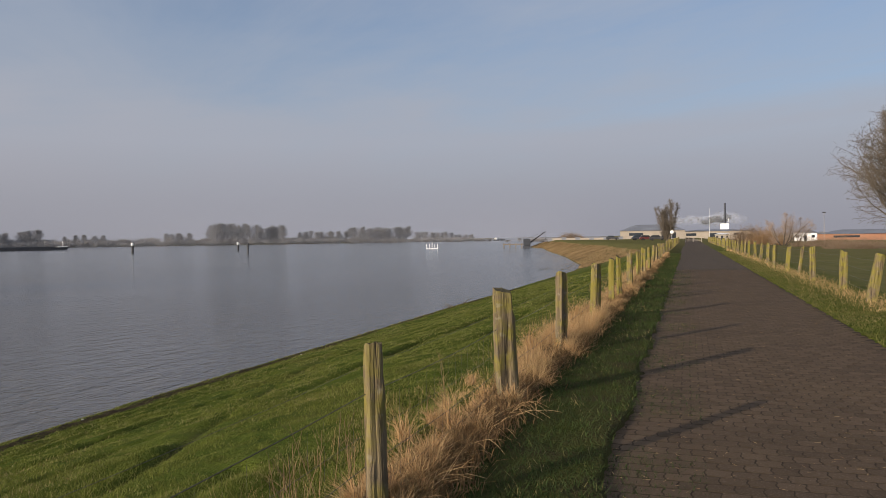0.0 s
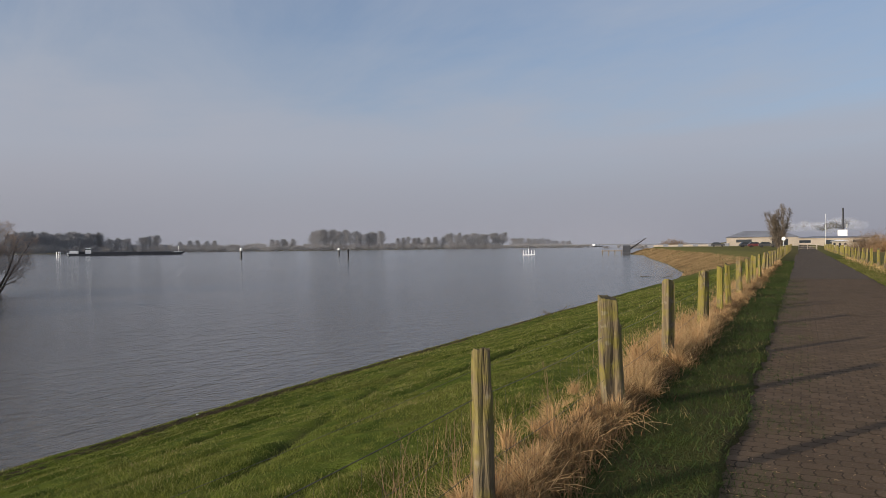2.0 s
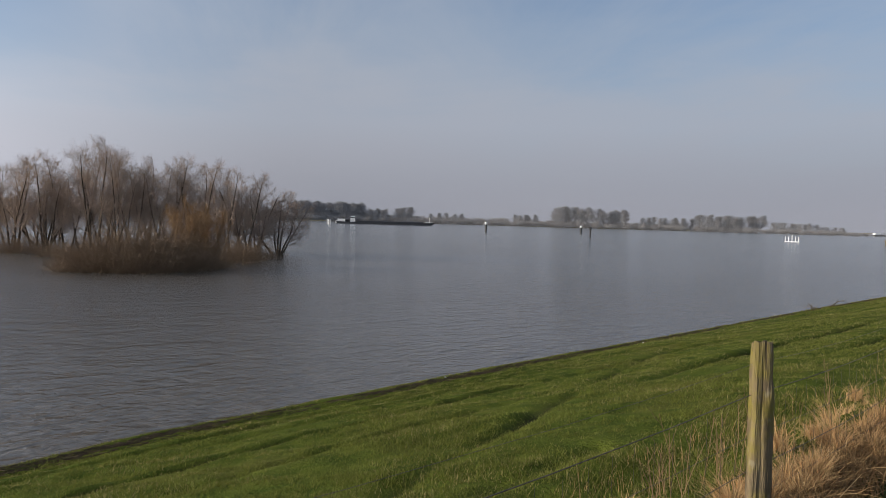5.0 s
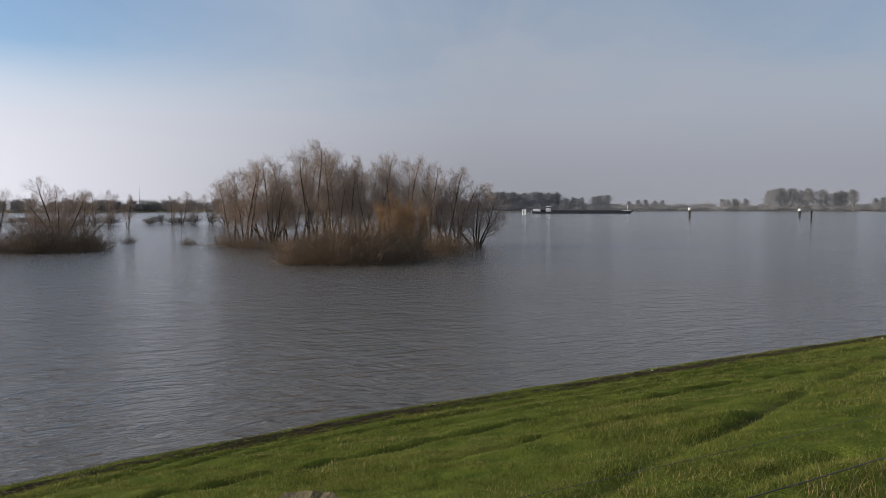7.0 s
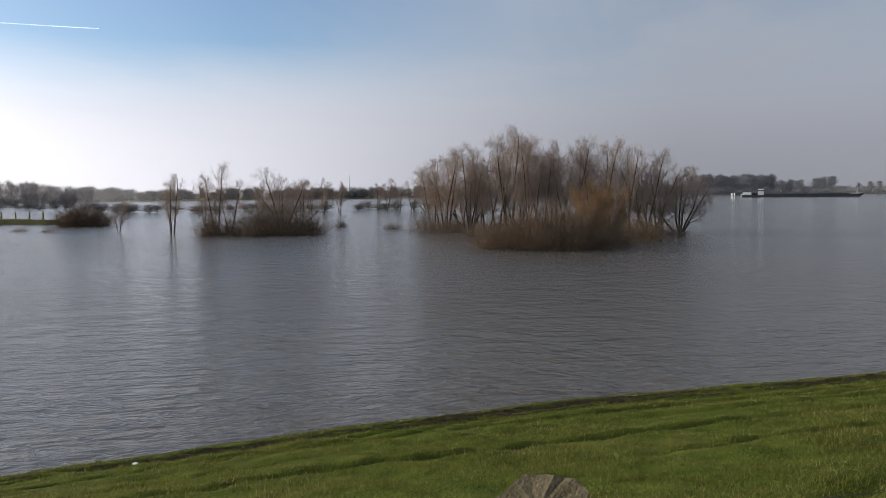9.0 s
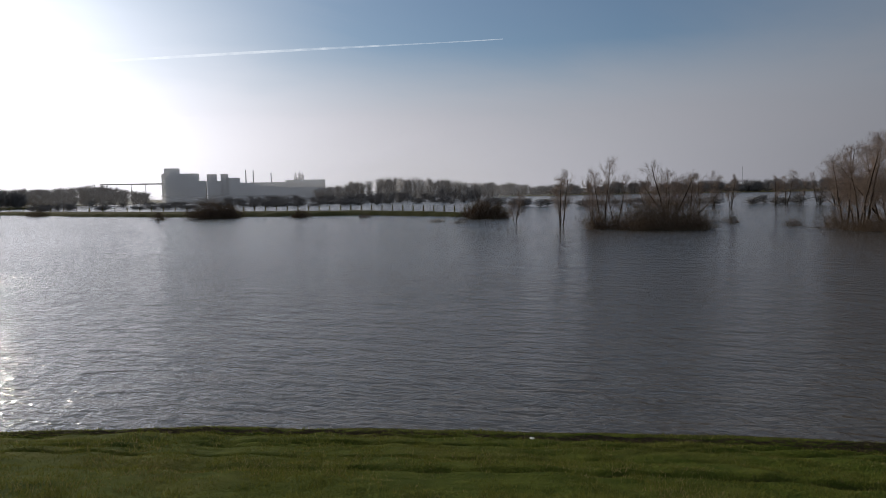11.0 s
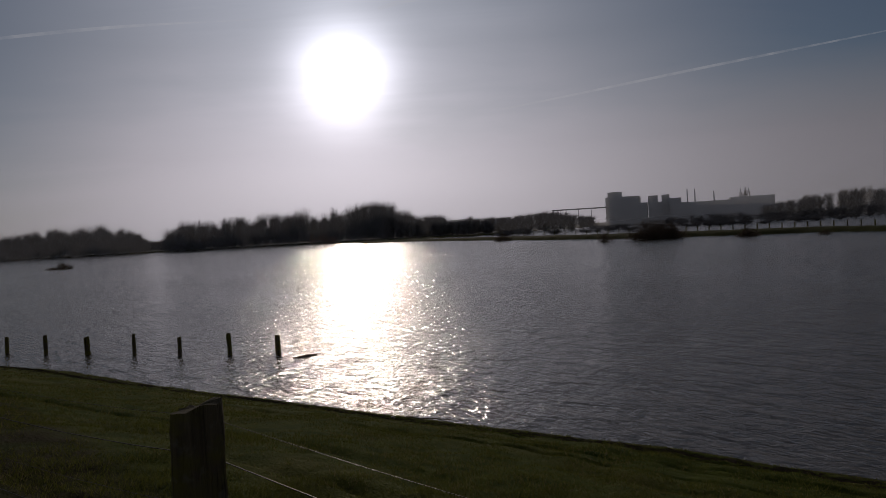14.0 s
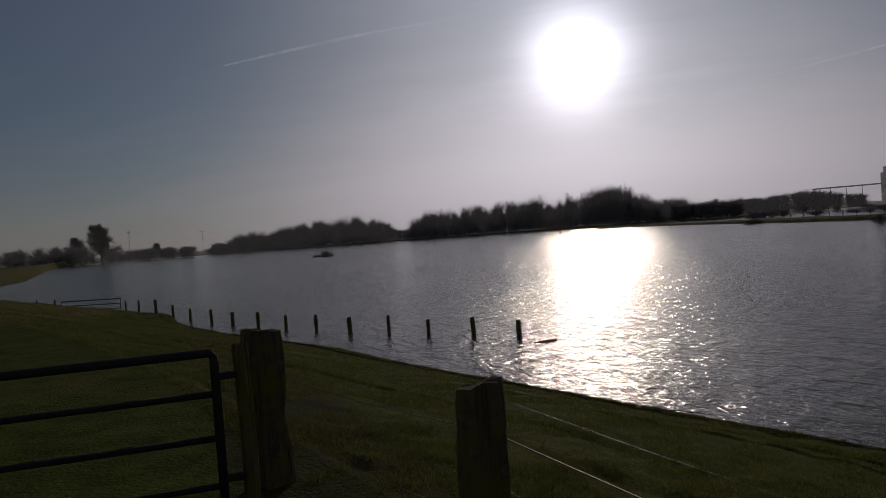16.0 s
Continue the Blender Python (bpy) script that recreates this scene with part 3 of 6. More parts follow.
def sprout(rs, pts, per, t0, t1, a0, a1):
    """Where shoots leave limbs, and which way: start, way, place along the limb, number of the limb."""
    n, m = pts.shape[0], pts.shape[1] - 1
    t = t0 + (t1 - t0) * (np.arange(per)[None] + rs.rand(n, per)) / per
    k = np.minimum((t * m).astype(int), m - 1)
    row = np.repeat(np.arange(n)[:, None], per, 1)
    p0, p1 = pts[row, k], pts[row, k + 1]
    q = p0 + (p1 - p0) * (t * m - k)[..., None]
    d = unit(p1 - p0)
    side = rs.randn(n, per, 3)
    side = unit(side - d * (side * d).sum(-1, keepdims=True))
    a = np.radians(a0 + (a1 - a0) * rs.rand(n, per))[..., None]
    way = d * np.cos(a) + side * np.sin(a)
    return q.reshape(-1, 3), way.reshape(-1, 3), t.reshape(-1), row.reshape(-1)


class Limbs:
    """Collects tubes, ribbons and spikes into one mesh."""

    def __init__(self):
        self.v, self.f, self.count = [], [], 0

    def add(self, v, f):
        self.v.append(v.reshape(-1, 3))
        self.f.append(f + self.count)
        self.count += v.size // 3

    def tubes(self, pts, rad, sides):
        n, m = pts.shape[:2]
        d = unit(np.gradient(pts, axis=1))
        ref = np.array([0.31, 0.87, 0.22])
        a = unit(np.cross(d, ref))
        c = np.cross(d, a)
        w = 2 * np.pi * np.arange(sides) / sides
        v = pts[:, :, None] + rad[:, :, None, None] * (a[:, :, None] * np.cos(w)[:, None] + c[:, :, None] * np.sin(w)[:, None])
        i, j, k = np.meshgrid(np.arange(n), np.arange(m - 1), np.arange(sides), indexing="ij")
        base, nxt = (i * m + j) * sides, (k + 1) % sides
        self.add(v, np.stack([base + k, base + nxt, base + sides + nxt, base + sides + k], -1).reshape(-1, 4))

    def ribbons(self, rs, pts, width):
        n, m = pts.shape[:2]
        side = unit(np.cross(pts[:, -1] - pts[:, 0], rs.randn(n, 3)))[:, None] * (width[:, None] * np.linspace(1, 0.35, m))[..., None]
        v = np.stack([pts - side, pts + side], 2)
        i, j = np.meshgrid(np.arange(n), np.arange(m - 1), indexing="ij")
        b0 = (i * m + j) * 2
        self.add(v, np.stack([b0, b0 + 1, b0 + 3, b0 + 2], -1).reshape(-1, 4))

    def spikes(self, rs, q, tip, width):
        side = unit(np.cross(tip - q, rs.randn(*q.shape))) * width[:, None]
        n = len(q)
        self.add(np.stack([q - side, q + side, tip], 1), np.arange(3 * n).reshape(-1, 3))

    def mesh(self, name, mat_, scale=(1, 1, 1), smooth=False):
        v = np.concatenate(self.v) * np.array(scale)
        me = bpy.data.meshes.new(name)
        me.vertices.add(len(v))
        me.vertices.foreach_set("co", v.astype(np.float32).reshape(-1))
        loops = np.concatenate([f.reshape(-1) for f in self.f]).astype(np.int32)
        total = np.concatenate([np.full(len(f), f.shape[1], np.int32) for f in self.f])
        me.loops.add(len(loops))
        me.loops.foreach_set("vertex_index", loops)
        me.polygons.add(len(total))
        me.polygons.foreach_set("loop_start", np.concatenate([[0], np.cumsum(total)[:-1]]).astype(np.int32))
        me.polygons.foreach_set("loop_total", total)
        if smooth:
            me.polygons.foreach_set("use_smooth", np.ones(len(total), bool))
        me.materials.append(mat_)
        me.update(calc_edges=True)
        return me


def tree_meshes(name, seed, tall, girth, stems=1, lean=0.1, bare=0.2, angle=34, crown=0.28, n1=20, n2=9, n3=5, n4=2, lift=0.09, twig_r=0.012, bark=BARK, twig=TWIG):
    """Trunks and crown of a leafless tree: ascending limbs to an egg-shaped outline, branching three times down to fine twigs."""
    rs = np.random.RandomState(seed)
    a = 6.2832 * (np.arange(stems) + 0.7 * rs.rand(stems)) / stems
    ln = lean * (0.35 + 0.9 * rs.rand(stems)) * (1.0 if stems > 1 else 0.3)
    h = tall * np.where(np.arange(stems) == 0, 1.0, rs.uniform(0.70, 0.97, stems)) * 0.93
    foot = np.stack([np.cos(a), np.sin(a), np.zeros(stems)], 1) * girth * 1.5 * (stems > 1)
    foot[:, 2] = -0.6
    stem = grow(rs, foot, unit(np.stack([np.cos(a) * ln, np.sin(a) * ln, np.ones(stems)], 1)), h + 0.6, 10, 0.05, 0.03)
    g = girth * np.where(np.arange(stems) == 0, 1.0, 0.8)
    rad = g[:, None] * np.linspace(1, 0, 11) ** 0.8 + twig_r
    C = Limbs()
    q, d, t, i = sprout(rs, stem, n1, bare, 0.97, angle * 0.6, angle * 1.3)
    u = (t - bare) / (1 - bare)
    l1 = crown * tall * (0.95 * (1 - u) ** 0.75 + 0.16) / math.sin(radians(angle)) * rs.uniform(0.5, 1.05, len(t)) * (h[i] / h[0])
    l1 = np.minimum(l1, (1.02 * tall - q[:, 2]) / np.maximum(d[:, 2] + 0.25, 0.5))
    p1 = grow(rs, q, d, l1, 5, 0.09, lift)
    r1 = np.maximum(g[i] * 0.40 * (1 - 0.8 * u), twig_r * 1.6)
    C.tubes(p1, r1[:, None] * np.linspace(1, 0.0, 6) + twig_r * 0.8, 4)
    q, d, t, i = sprout(rs, p1, n2, 0.15, 0.99, 28, 62)
    l2 = (l1[i] * 0.42 * (1.15 - 0.75 * t) + 0.035 * tall) * rs.uniform(0.6, 1.2, len(t))
    p2 = grow(rs, q, d, l2, 3, 0.13, lift * 0.5)
    C.tubes(p2, np.full((len(t), 1), twig_r) * np.linspace(1.1, 0.5, 4), 3)
    q, d, t, i = sprout(rs, p2, n3, 0.10, 1.0, 25, 65)
    l3 = tall * rs.uniform(0.035, 0.085, len(t)) * (1.1 - 0.5 * t)
    p3 = grow(rs, q, d, l3, 2, 0.14, lift * 0.3)
    C.ribbons(rs, p3, np.full(len(t), twig_r * 0.62))
    q, d, t, i = sprout(rs, p3, n4, 0.15, 0.95, 25, 60)
    C.spikes(rs, q, q + unit(d + np.array([0, 0, lift])) * (tall * rs.uniform(0.018, 0.042, len(t)))[:, None], np.full(len(t), twig_r * 0.5))
    top = max(float(v[..., 2].max()) for v in C.v)
    s = tall / top
    trunks = []
    for k in range(stems):
        T = Limbs()
        T.tubes(stem[k:k + 1], rad[k:k + 1], 7)
        trunks.append(T.mesh(name + "_trunk", bark, (s, s, s), True))
    return trunks, C.mesh(name + "_crown", twig, (s, s, s))


def bush_mesh(name, seed, wide, tall, n, mat_, twig_r=0.014):
    """A thicket: arching shoots from the ground under a dome of fine twigs."""
    rs = np.random.RandomState(seed)
    C = Limbs()
    k = n * 2
    a, q = rs.rand(k) * 6.283, np.sqrt(rs.rand(k))
    foot = np.stack([np.cos(a) * q * wide * 0.40, np.sin(a) * q * wide * 0.27, np.full(k, -0.3)], 1)
    d = unit(np.stack([np.cos(a) * q * 0.9 + 0.35 * rs.randn(k), np.sin(a) * q * 0.9 + 0.35 * rs.randn(k), np.full(k, 0.9)], 1))
    p1 = grow(rs, foot, d, (tall + 0.3) * (1.08 - 0.5 * q * q) * rs.uniform(0.55, 1.0, k), 4, 0.20, -0.04)
    C.ribbons(rs, p1, np.full(k, twig_r * 0.6))
    b, w, t, i = sprout(rs, p1, 8, 0.2, 1.0, 15, 55)
    p2 = grow(rs, b, w, tall * rs.uniform(0.06, 0.18, len(t)), 2, 0.20, -0.05)
    C.ribbons(rs, p2, np.full(len(t), twig_r * 0.5))
    k = n * 34
    a, e, q = rs.rand(k) * 6.283, np.arcsin(rs.rand(k)), rs.rand(k) ** 0.45
    lump = 0.84 + 0.20 * np.sin(3 * a + seed) * np.sin(2.3 * e + seed * 1.7) + 0.1 * np.sin(7 * a + seed)
    out = np.stack([np.cos(a) * np.cos(e), np.sin(a) * np.cos(e), np.sin(e)], 1)
    p = out * np.array([wide * 0.5, wide * 0.34, tall * 0.88]) * (q * lump)[:, None]
    p[:, 2] += 0.02
    w = unit(out * 0.5 + np.stack([0.7 * rs.randn(k), 0.7 * rs.randn(k), 0.15 + 0.6 * rs.randn(k)], 1))
    C.spikes(rs, p, p + w * (tall * rs.uniform(0.04, 0.13, k))[:, None], twig_r * rs.uniform(0.35, 0.7, k))
    return C.mesh(name, mat_)


def tree_thing(name, meshes, label, category, group=""):
    ob = thing(name, label, category, group=group)
    for stem in meshes[0]:
        part("trunk" if len(meshes[0]) == 1 else "stem", stem, ob)
    part("crown", meshes[1], ob)
    return ob


def put(ob, az, r, z, scale=1.0, rz=0.0, sx=1.0):
    x, y = bearing(az, r)
    ob.matrix_basis = Matrix.Translation((x, y, z)) @ Matrix.Rotation(radians(rz), 4, "Z") @ Matrix.Diagonal((scale * sx, scale * sx, scale, 1))
    return ob


def plant(proto, placed, z=None, tall=1.0, seed=1, fat=1.0):
    """Stand copies of a tree at (bearing, range, height of the top over the camera in degrees)."""
    rng = random.Random(seed)
    first = True
    for az, r, el in placed:
        x, y = bearing(az, r)
        ground = max(float(height(x, y)), WATER_Z - 0.5) if z is None else z
        top = 1.6 + r * math.tan(radians(el))
        s = (top - ground) / tall
        ob = proto if first else copy_thing(proto, Matrix())
        first = False
        ob.scale = (1, 1, 1)
        put(ob, az, r, ground, s, rng.random() * 360, fat * rng.uniform(0.85, 1.1))


slim = [tree_meshes("alder", 11 + k, 10.0, 0.13, 2 + k % 2, 0.26, 0.24, 44, 0.31, 22, 9, 5, 2, 0.06, 0.0105, DARK_BARK, TWIG) for k in range(4)]
broad = [tree_meshes("willow", 31 + k, 10.0, 0.15, 6, 0.66, 0.18, 44, 0.34, 16, 9, 5, 2, 0.05, 0.0115, DARK_BARK, TWIG) for k in range(3)]
poplar = [tree_meshes("poplar", 51 + k, 22.0, 0.60, 1, 0.1, 0.22, 38, 0.34, 40, 10, 6, 1, 0.06, 0.080, PALE_TWIG, PALE_TWIG) for k in range(3)]
upright = tree_meshes("fastigiate_poplar", 61, 8.0, 0.09, 9, 0.24, 0.06, 15, 0.10, 18, 7, 4, 1, 0.13, 0.018, BARK, BARK)
grand = tree_meshes("black_poplar", 66, 18.0, 0.40, 1, 0.05, 0.10, 48, 0.50, 66, 15, 8, 2, 0.03, 0.030, BARK, BARK)
round_tree = tree_meshes("lime", 71, 12.0, 0.35, 1, 0.1, 0.16, 50, 0.46, 54, 12, 7, 1, 0.04, 0.11, DARK_BARK, DARK_BARK)

GI = "trees on the flooded islet"
islet = [(77.9, 92, 3.3), (76.9, 90, 3.85), (75.6, 91, 3.3), (74.9, 88, 4.15), (73.6, 90, 4.0), (72.0, 85, 5.5), (71.2, 88, 4.7), (70.2, 83, 4.5), (69.4, 84, 4.95), (68.5, 87, 4.3), (67.3, 81, 4.7),
         (66.5, 86, 4.2), (65.1, 79, 4.25), (64.4, 84, 3.9), (63.3, 78, 3.9), (62.4, 82, 3.5), (61.5, 78, 3.45), (60.4, 80, 2.7), (77.2, 96, 2.6), (74.2, 94, 3.2), (72.8, 93, 4.3), (70.7, 92, 4.0), (68.0, 92, 3.9), (66.0, 90, 3.6)]
for k in range(4):
    plant(tree_thing("alder", slim[k], "slender leafless alder with several stems standing in water", "tree", GI), [(az, r, el * 1.04) for az, r, el in islet[k::4]], WATER_Z, 10.0, 7 + k)
plant(tree_thing("willow", broad[0], "leafless spreading willow standing in flood water", "tree", GI), [(58.9, 88, 2.2), (61.0, 84, 2.6), (75.0, 95, 2.2)], WATER_Z, 9.5, 5)
orange = thing("willow_shrub", "orange-twigged willow shrub standing in flood water", "shrub", group=GI)
part("brushwood", tree_meshes("willow_shrub", 81, 6.4, 0.05, 16, 0.30, 0.05, 16, 0.10, 14, 7, 5, 2, 0.10, 0.010, ORANGE_TWIG, ORANGE_TWIG)[1], orange)
put(orange, 65.6, 64, WATER_Z, 1.0, 30)
put(copy_thing(orange, Matrix()), 64.2, 67, WATER_Z, 0.9, 130)
for k, (az, r, wd, tl, nn) in enumerate([(72.9, 61, 5.5, 2.8, 220), (70.8, 60.5, 7.0, 4.4, 330), (68.4, 60.5, 7.5, 4.7, 360), (66.4, 62, 7.0, 4.5, 300), (64.6, 65, 5.0, 3.0, 180), (62.2, 71, 5.0, 3.4, 140), (78.2, 90, 6.0, 3.2, 130), (75.6, 88, 6.0, 2.8, 120), (60.2, 78, 5.0, 2.6, 110), (74.2, 80, 6.0, 2.0, 130), (76.8, 86, 5.0, 2.2, 110), (63.4, 76, 5.5, 2.4, 130), (61.4, 77, 5.0, 2.2, 110), (72.0, 90, 9.0, 3.0, 190), (67.5, 90, 9.0, 3.0, 190)]):
    ob = thing("thicket", "dense brown bramble thicket rising from flood water", "bush", group="thickets on the flooded islet")
    part("brushwood", bush_mesh("thicket", 90 + k, wd, tl, nn, BRUSH), ob)
    put(ob, az, r, WATER_Z, 1.0, 90 - az + 180)

# drowned trees and shrubs left of the islet
GD = "trees standing in the flood"
plant(tree_thing("alder", slim[1], "thin leaning leafless tree standing in flood water", "tree", GD), [(97.8, 100, 2.0), (101.4, 104, 0.2), (86.4, 185, 1.55), (87.4, 190, 1.3), (85.2, 188, 1.2)], WATER_Z, 10.0, 3)
plant(tree_thing("alder", slim[2], "dense upright leafless alder standing in flood water", "tree", GD), [(94.5, 91, 3.0), (95.3, 93, 1.5), (93.7, 93, 1.6), (81.5, 215, 1.5), (82.2, 216, 1.1), (79.4, 212, 1.25), (80.4, 216, 0.9)], WATER_Z, 10.0, 4)
plant(tree_thing("willow", broad[1], "round-topped leafless willow standing in flood water", "tree", GD), [(89.7, 108, 2.25), (91.0, 112, 1.2), (88.3, 112, 1.3), (78.3, 210, 1.2)], WATER_Z, 9.5, 6)
for k, (az, r, wd, tl, nn) in enumerate([(95.0, 90, 4.0, 3.6, 150), (91.8, 88, 8.0, 4.3, 260), (89.8, 88, 9.0, 4.2, 280), (87.8, 88, 6.0, 3.2, 180), (93.6, 90, 3.0, 2.6, 90), (85.2, 105, 2.6, 1.6, 40), (81.1, 97, 3.4, 1.3, 50),
                                         (125.0, 168, 9.0, 5.6, 330), (123.6, 168, 4.5, 4.4, 140), (104.1, 132, 6.5, 4.4, 300), (102.8, 131, 4.5, 3.6, 160), (118.3, 160, 4.2, 2.3, 120), (136.5, 240, 6.0, 2.9, 90), (128.6, 168, 2.4, 3.2, 40),
                                         (113.3, 150, 3.0, 1.2, 40), (107.6, 118, 4.0, 0.8, 50), (105.8, 112, 3.6, 0.9, 50), (169.2, 215, 5.2, 2.4, 90), (169.9, 214, 4.0, 1.1, 50)]):
    ob = thing("thicket", "dark leafless thicket half drowned in flood water", "bush", group="thickets in the flood plain")
    part("brushwood", bush_mesh("drowned_thicket", 120 + k, wd, tl, nn, BRUSH, 0.017 if r < 120 else 0.03), ob)
    gz0 = float(height(*bearing(az, r)))
    put(ob, az, r, max(gz0, WATER_Z) - 0.05, 1.0, 90 - az + 180)
for k, az in enumerate((150.0, 150.6, 151.4)):
    plant(tree_thing("willow", broad[k % 3], "small dead tree standing in the flood", "tree", GD), [(az, 350, 0.15 + 0.1 * k)], WATER_Z, 9.5, k)

# poplars of the far bank
GP = "poplars on the far bank"
rng = random.Random(4)
rows = []
for a0, a1, cnt, el in ((33.5, 36.9, 10, 1.42), (31.4, 33.2, 6, 1.22), (26.6, 30.4, 9, 0.78), (21.7, 26.3, 15, 1.02), (18.2, 21.2, 10, 0.55), (48.5, 49.6, 4, 1.05), (52.0, 58.0, 24, 1.32), (38.3, 40.2, 5, 0.72), (44.0, 47.0, 5, 0.62), (50.2, 51.6, 5, 0.85), (16.3, 18.0, 5, 0.30)):
    for i in range(cnt):
        rows.append((a0 + (a1 - a0) * (i + rng.uniform(0.3, 0.7)) / cnt, rng.uniform(868, 905) + (150 if a1 < 21.5 else 0), el * rng.uniform(0.86, 1.06)))
for k in range(3):
    plant(tree_thing("poplar", poplar[k], "tall pale leafless poplar on the far river bank", "tree", GP), rows[k::3], None, 22.0, 40 + k, 1.4)

# trees beside and behind the lane's far end
tree = tree_thing("black_poplar", grand, "large spreading leafless tree in a meadow", "tree")
plant(tree, [(-13.9, 92, 8.75)], None, 18.0, 3)
plant(tree_thing("fastigiate_poplar", upright, "slim upright leafless tree beside the lane", "tree"), [(1.45, 150, 2.75)], None, 7.8, 2)
plant(tree_thing("willow", broad[2], "leafless willow at the meadow's edge", "tree", "trees at the meadow's edge"), [(-6.5, 150, 1.5), (-7.3, 156, 1.1)], None, 9.5, 8)
for k, (az, r, wd, tl, nn, m) in enumerate([(-4.4, 165, 9.0, 4.8, 330, BRUSH), (-5.5, 160, 7.0, 4.2, 220, ORANGE_TWIG), (-9.5, 140, 16.0, 2.2, 260, BRUSH), (-11.6, 120, 14.0, 1.9, 240, BRUSH), (8.8, 330, 12.0, 4.4, 220, BRUSH)]):
    ob = thing("hedge", "brown leafless hedge at the meadow's edge", "hedge", group="hedges")
    part("brushwood", bush_mesh("hedge", 150 + k, wd, tl, nn, m, 0.028), ob)
    put(ob, az, r, float(height(*bearing(az, r))), 1.0, -az)

# woods across the flooded bay and far tree lines: one mass each


def wood(name, label, spots, seed, mat_=FAR_WOOD, per=150, thick=0.09):
    """Bare crowns by the hundred: per tree a stem and fans of thin shoots."""
    rng = np.random.RandomState(seed)
    tris = []
    for x, y, z, tall, wide in spots:
        k = per
        base = np.array([x, y, z])
        # limbs that rise steeply from the stem into an egg-shaped crown
        t = 0.04 + 0.80 * rng.rand(k)
        root = base + np.stack([rng.randn(k) * wide * 0.07, rng.randn(k) * wide * 0.07, t * tall * 0.72], 1)
        a = rng.rand(k) * 6.283
        reach_ = wide * 0.85 * (1.0 - 0.45 * t) * np.sqrt(rng.rand(k))
        rise = tall * (0.16 + 0.26 * rng.rand(k))
        tip = root + np.stack([np.cos(a) * reach_, np.sin(a) * reach_, rise], 1)
        roof = z + tall * (1.0 - 0.42 * (reach_ / (wide * 0.85)) ** 2) * (0.90 + 0.1 * rng.rand(k))
        tip[:, 2] = np.minimum(tip[:, 2], roof)
        side = np.cross(tip - root, rng.randn(k, 3))
        side *= (thick * (0.5 + 0.8 * rng.rand(k)) / np.maximum(np.linalg.norm(side, axis=1), 1e-6))[:, None]
        tris.append(np.stack([root - side, root + side, tip], 1))
        for share in (0.45, 0.62, 0.8):
            mid = root + (tip - root) * share
            tip2 = mid + np.stack([rng.randn(k) * wide * 0.13, rng.randn(k) * wide * 0.13, tall * (0.02 + 0.10 * rng.rand(k))], 1)
            tris.append(np.stack([mid - side * 0.5, mid + side * 0.5, tip2], 1))
        g = thick * 1.5
        st = np.array([[[x - g, y, z - 1], [x + g, y, z - 1], [x, y, z + tall * 0.85]], [[x, y - g, z - 1], [x, y + g, z - 1], [x, y, z + tall * 0.85]]])
        tris.append(st)
    return tagged(new(name, tri_mesh(name, np.concatenate(tris), mat_)), label, "trees", kind="stuff")


def belt(seed, az0, az1, r0, r1, count, el_az, el_v, wide, spread=0.12, floor_z=None):
    rng = np.random.RandomState(seed)
    az, r = az0 + (az1 - az0) * rng.rand(count), r0 + (r1 - r0) * rng.rand(count)
    x, y = -np.sin(np.radians(az)) * r, np.cos(np.radians(az)) * r
    z = np.maximum(height(x, y), WATER_Z) if floor_z is None else np.full(count, floor_z)
    top = (1.6 + r * np.tan(np.radians(np.interp(az, el_az, el_v))) - z) * (1.08 - spread * (0.6 + 1.4 * rng.rand(count)))
    out = list(zip(x, y, z, np.maximum(top, 1.5), wide * (0.7 + 0.6 * rng.rand(count))))
    return out


E_AZ = [138, 139.7, 141.5, 143.5, 145, 147, 149, 151, 152.5, 157.4, 161.3, 162.6, 164.2, 166.2, 168.5, 172.3, 175.5, 177.6, 178.3]
E_V = [1.2, 1.75, 1.5, 1.7, 2.75, 2.95, 2.4, 2.75, 2.5, 2.15, 1.95, 1.1, 1.3, 2.05, 2.0, 1.62, 1.22, 0.5, 0.1]
wood("woods", "dark leafless wood on the far side of the flooded bay",
     belt(1, 141, 162.2, 540, 600, 230, E_AZ, [v * 1.22 for v in E_V], 9, 0.25) + belt(2, 163.8, 177.6, 600, 660, 170, E_AZ, [v * 1.22 for v in E_V], 9, 0.25) + belt(3, 140, 178.3, 545, 680, 330, E_AZ, [v * 0.66 for v in E_V], 10)
     + belt(35, 145.4, 148.6, 540, 560, 9, [145, 147, 149], [2.6, 3.05, 2.6], 17, 0.05) + belt(34, 179, 200, 540, 680, 90, [179, 184, 190, 200], [0.5, 0.7, 0.75, 0.9], 9) + belt(31, 137, 146, 470, 540, 50, E_AZ, [v * 0.7 for v in E_V], 8), 5, FAR_WOOD, 150, 0.14)
wood("woods", "hazy leafless tree line along the far horizon",
     belt(4, 59, 104, 920, 1000, 260, [59, 70, 79, 84, 89, 93, 97, 100, 104], [0.85, 0.9, 1.1, 1.0, 1.0, 1.1, 0.95, 1.0, 1.3], 13, 0.3) + belt(5, 103, 117, 620, 720, 80, [103, 105, 108.4, 113.3, 115, 117], [1.0, 1.2, 1.7, 1.65, 1.1, 0.8], 9)
     + belt(6, 129, 139, 560, 640, 60, [129, 133, 136, 139], [0.7, 1.4, 1.0, 1.3], 9) + belt(32, 186, 200, 500, 560, 40, [186, 200], [1.2, 1.3], 10), 6, FAR_WOOD, 150, 0.28)
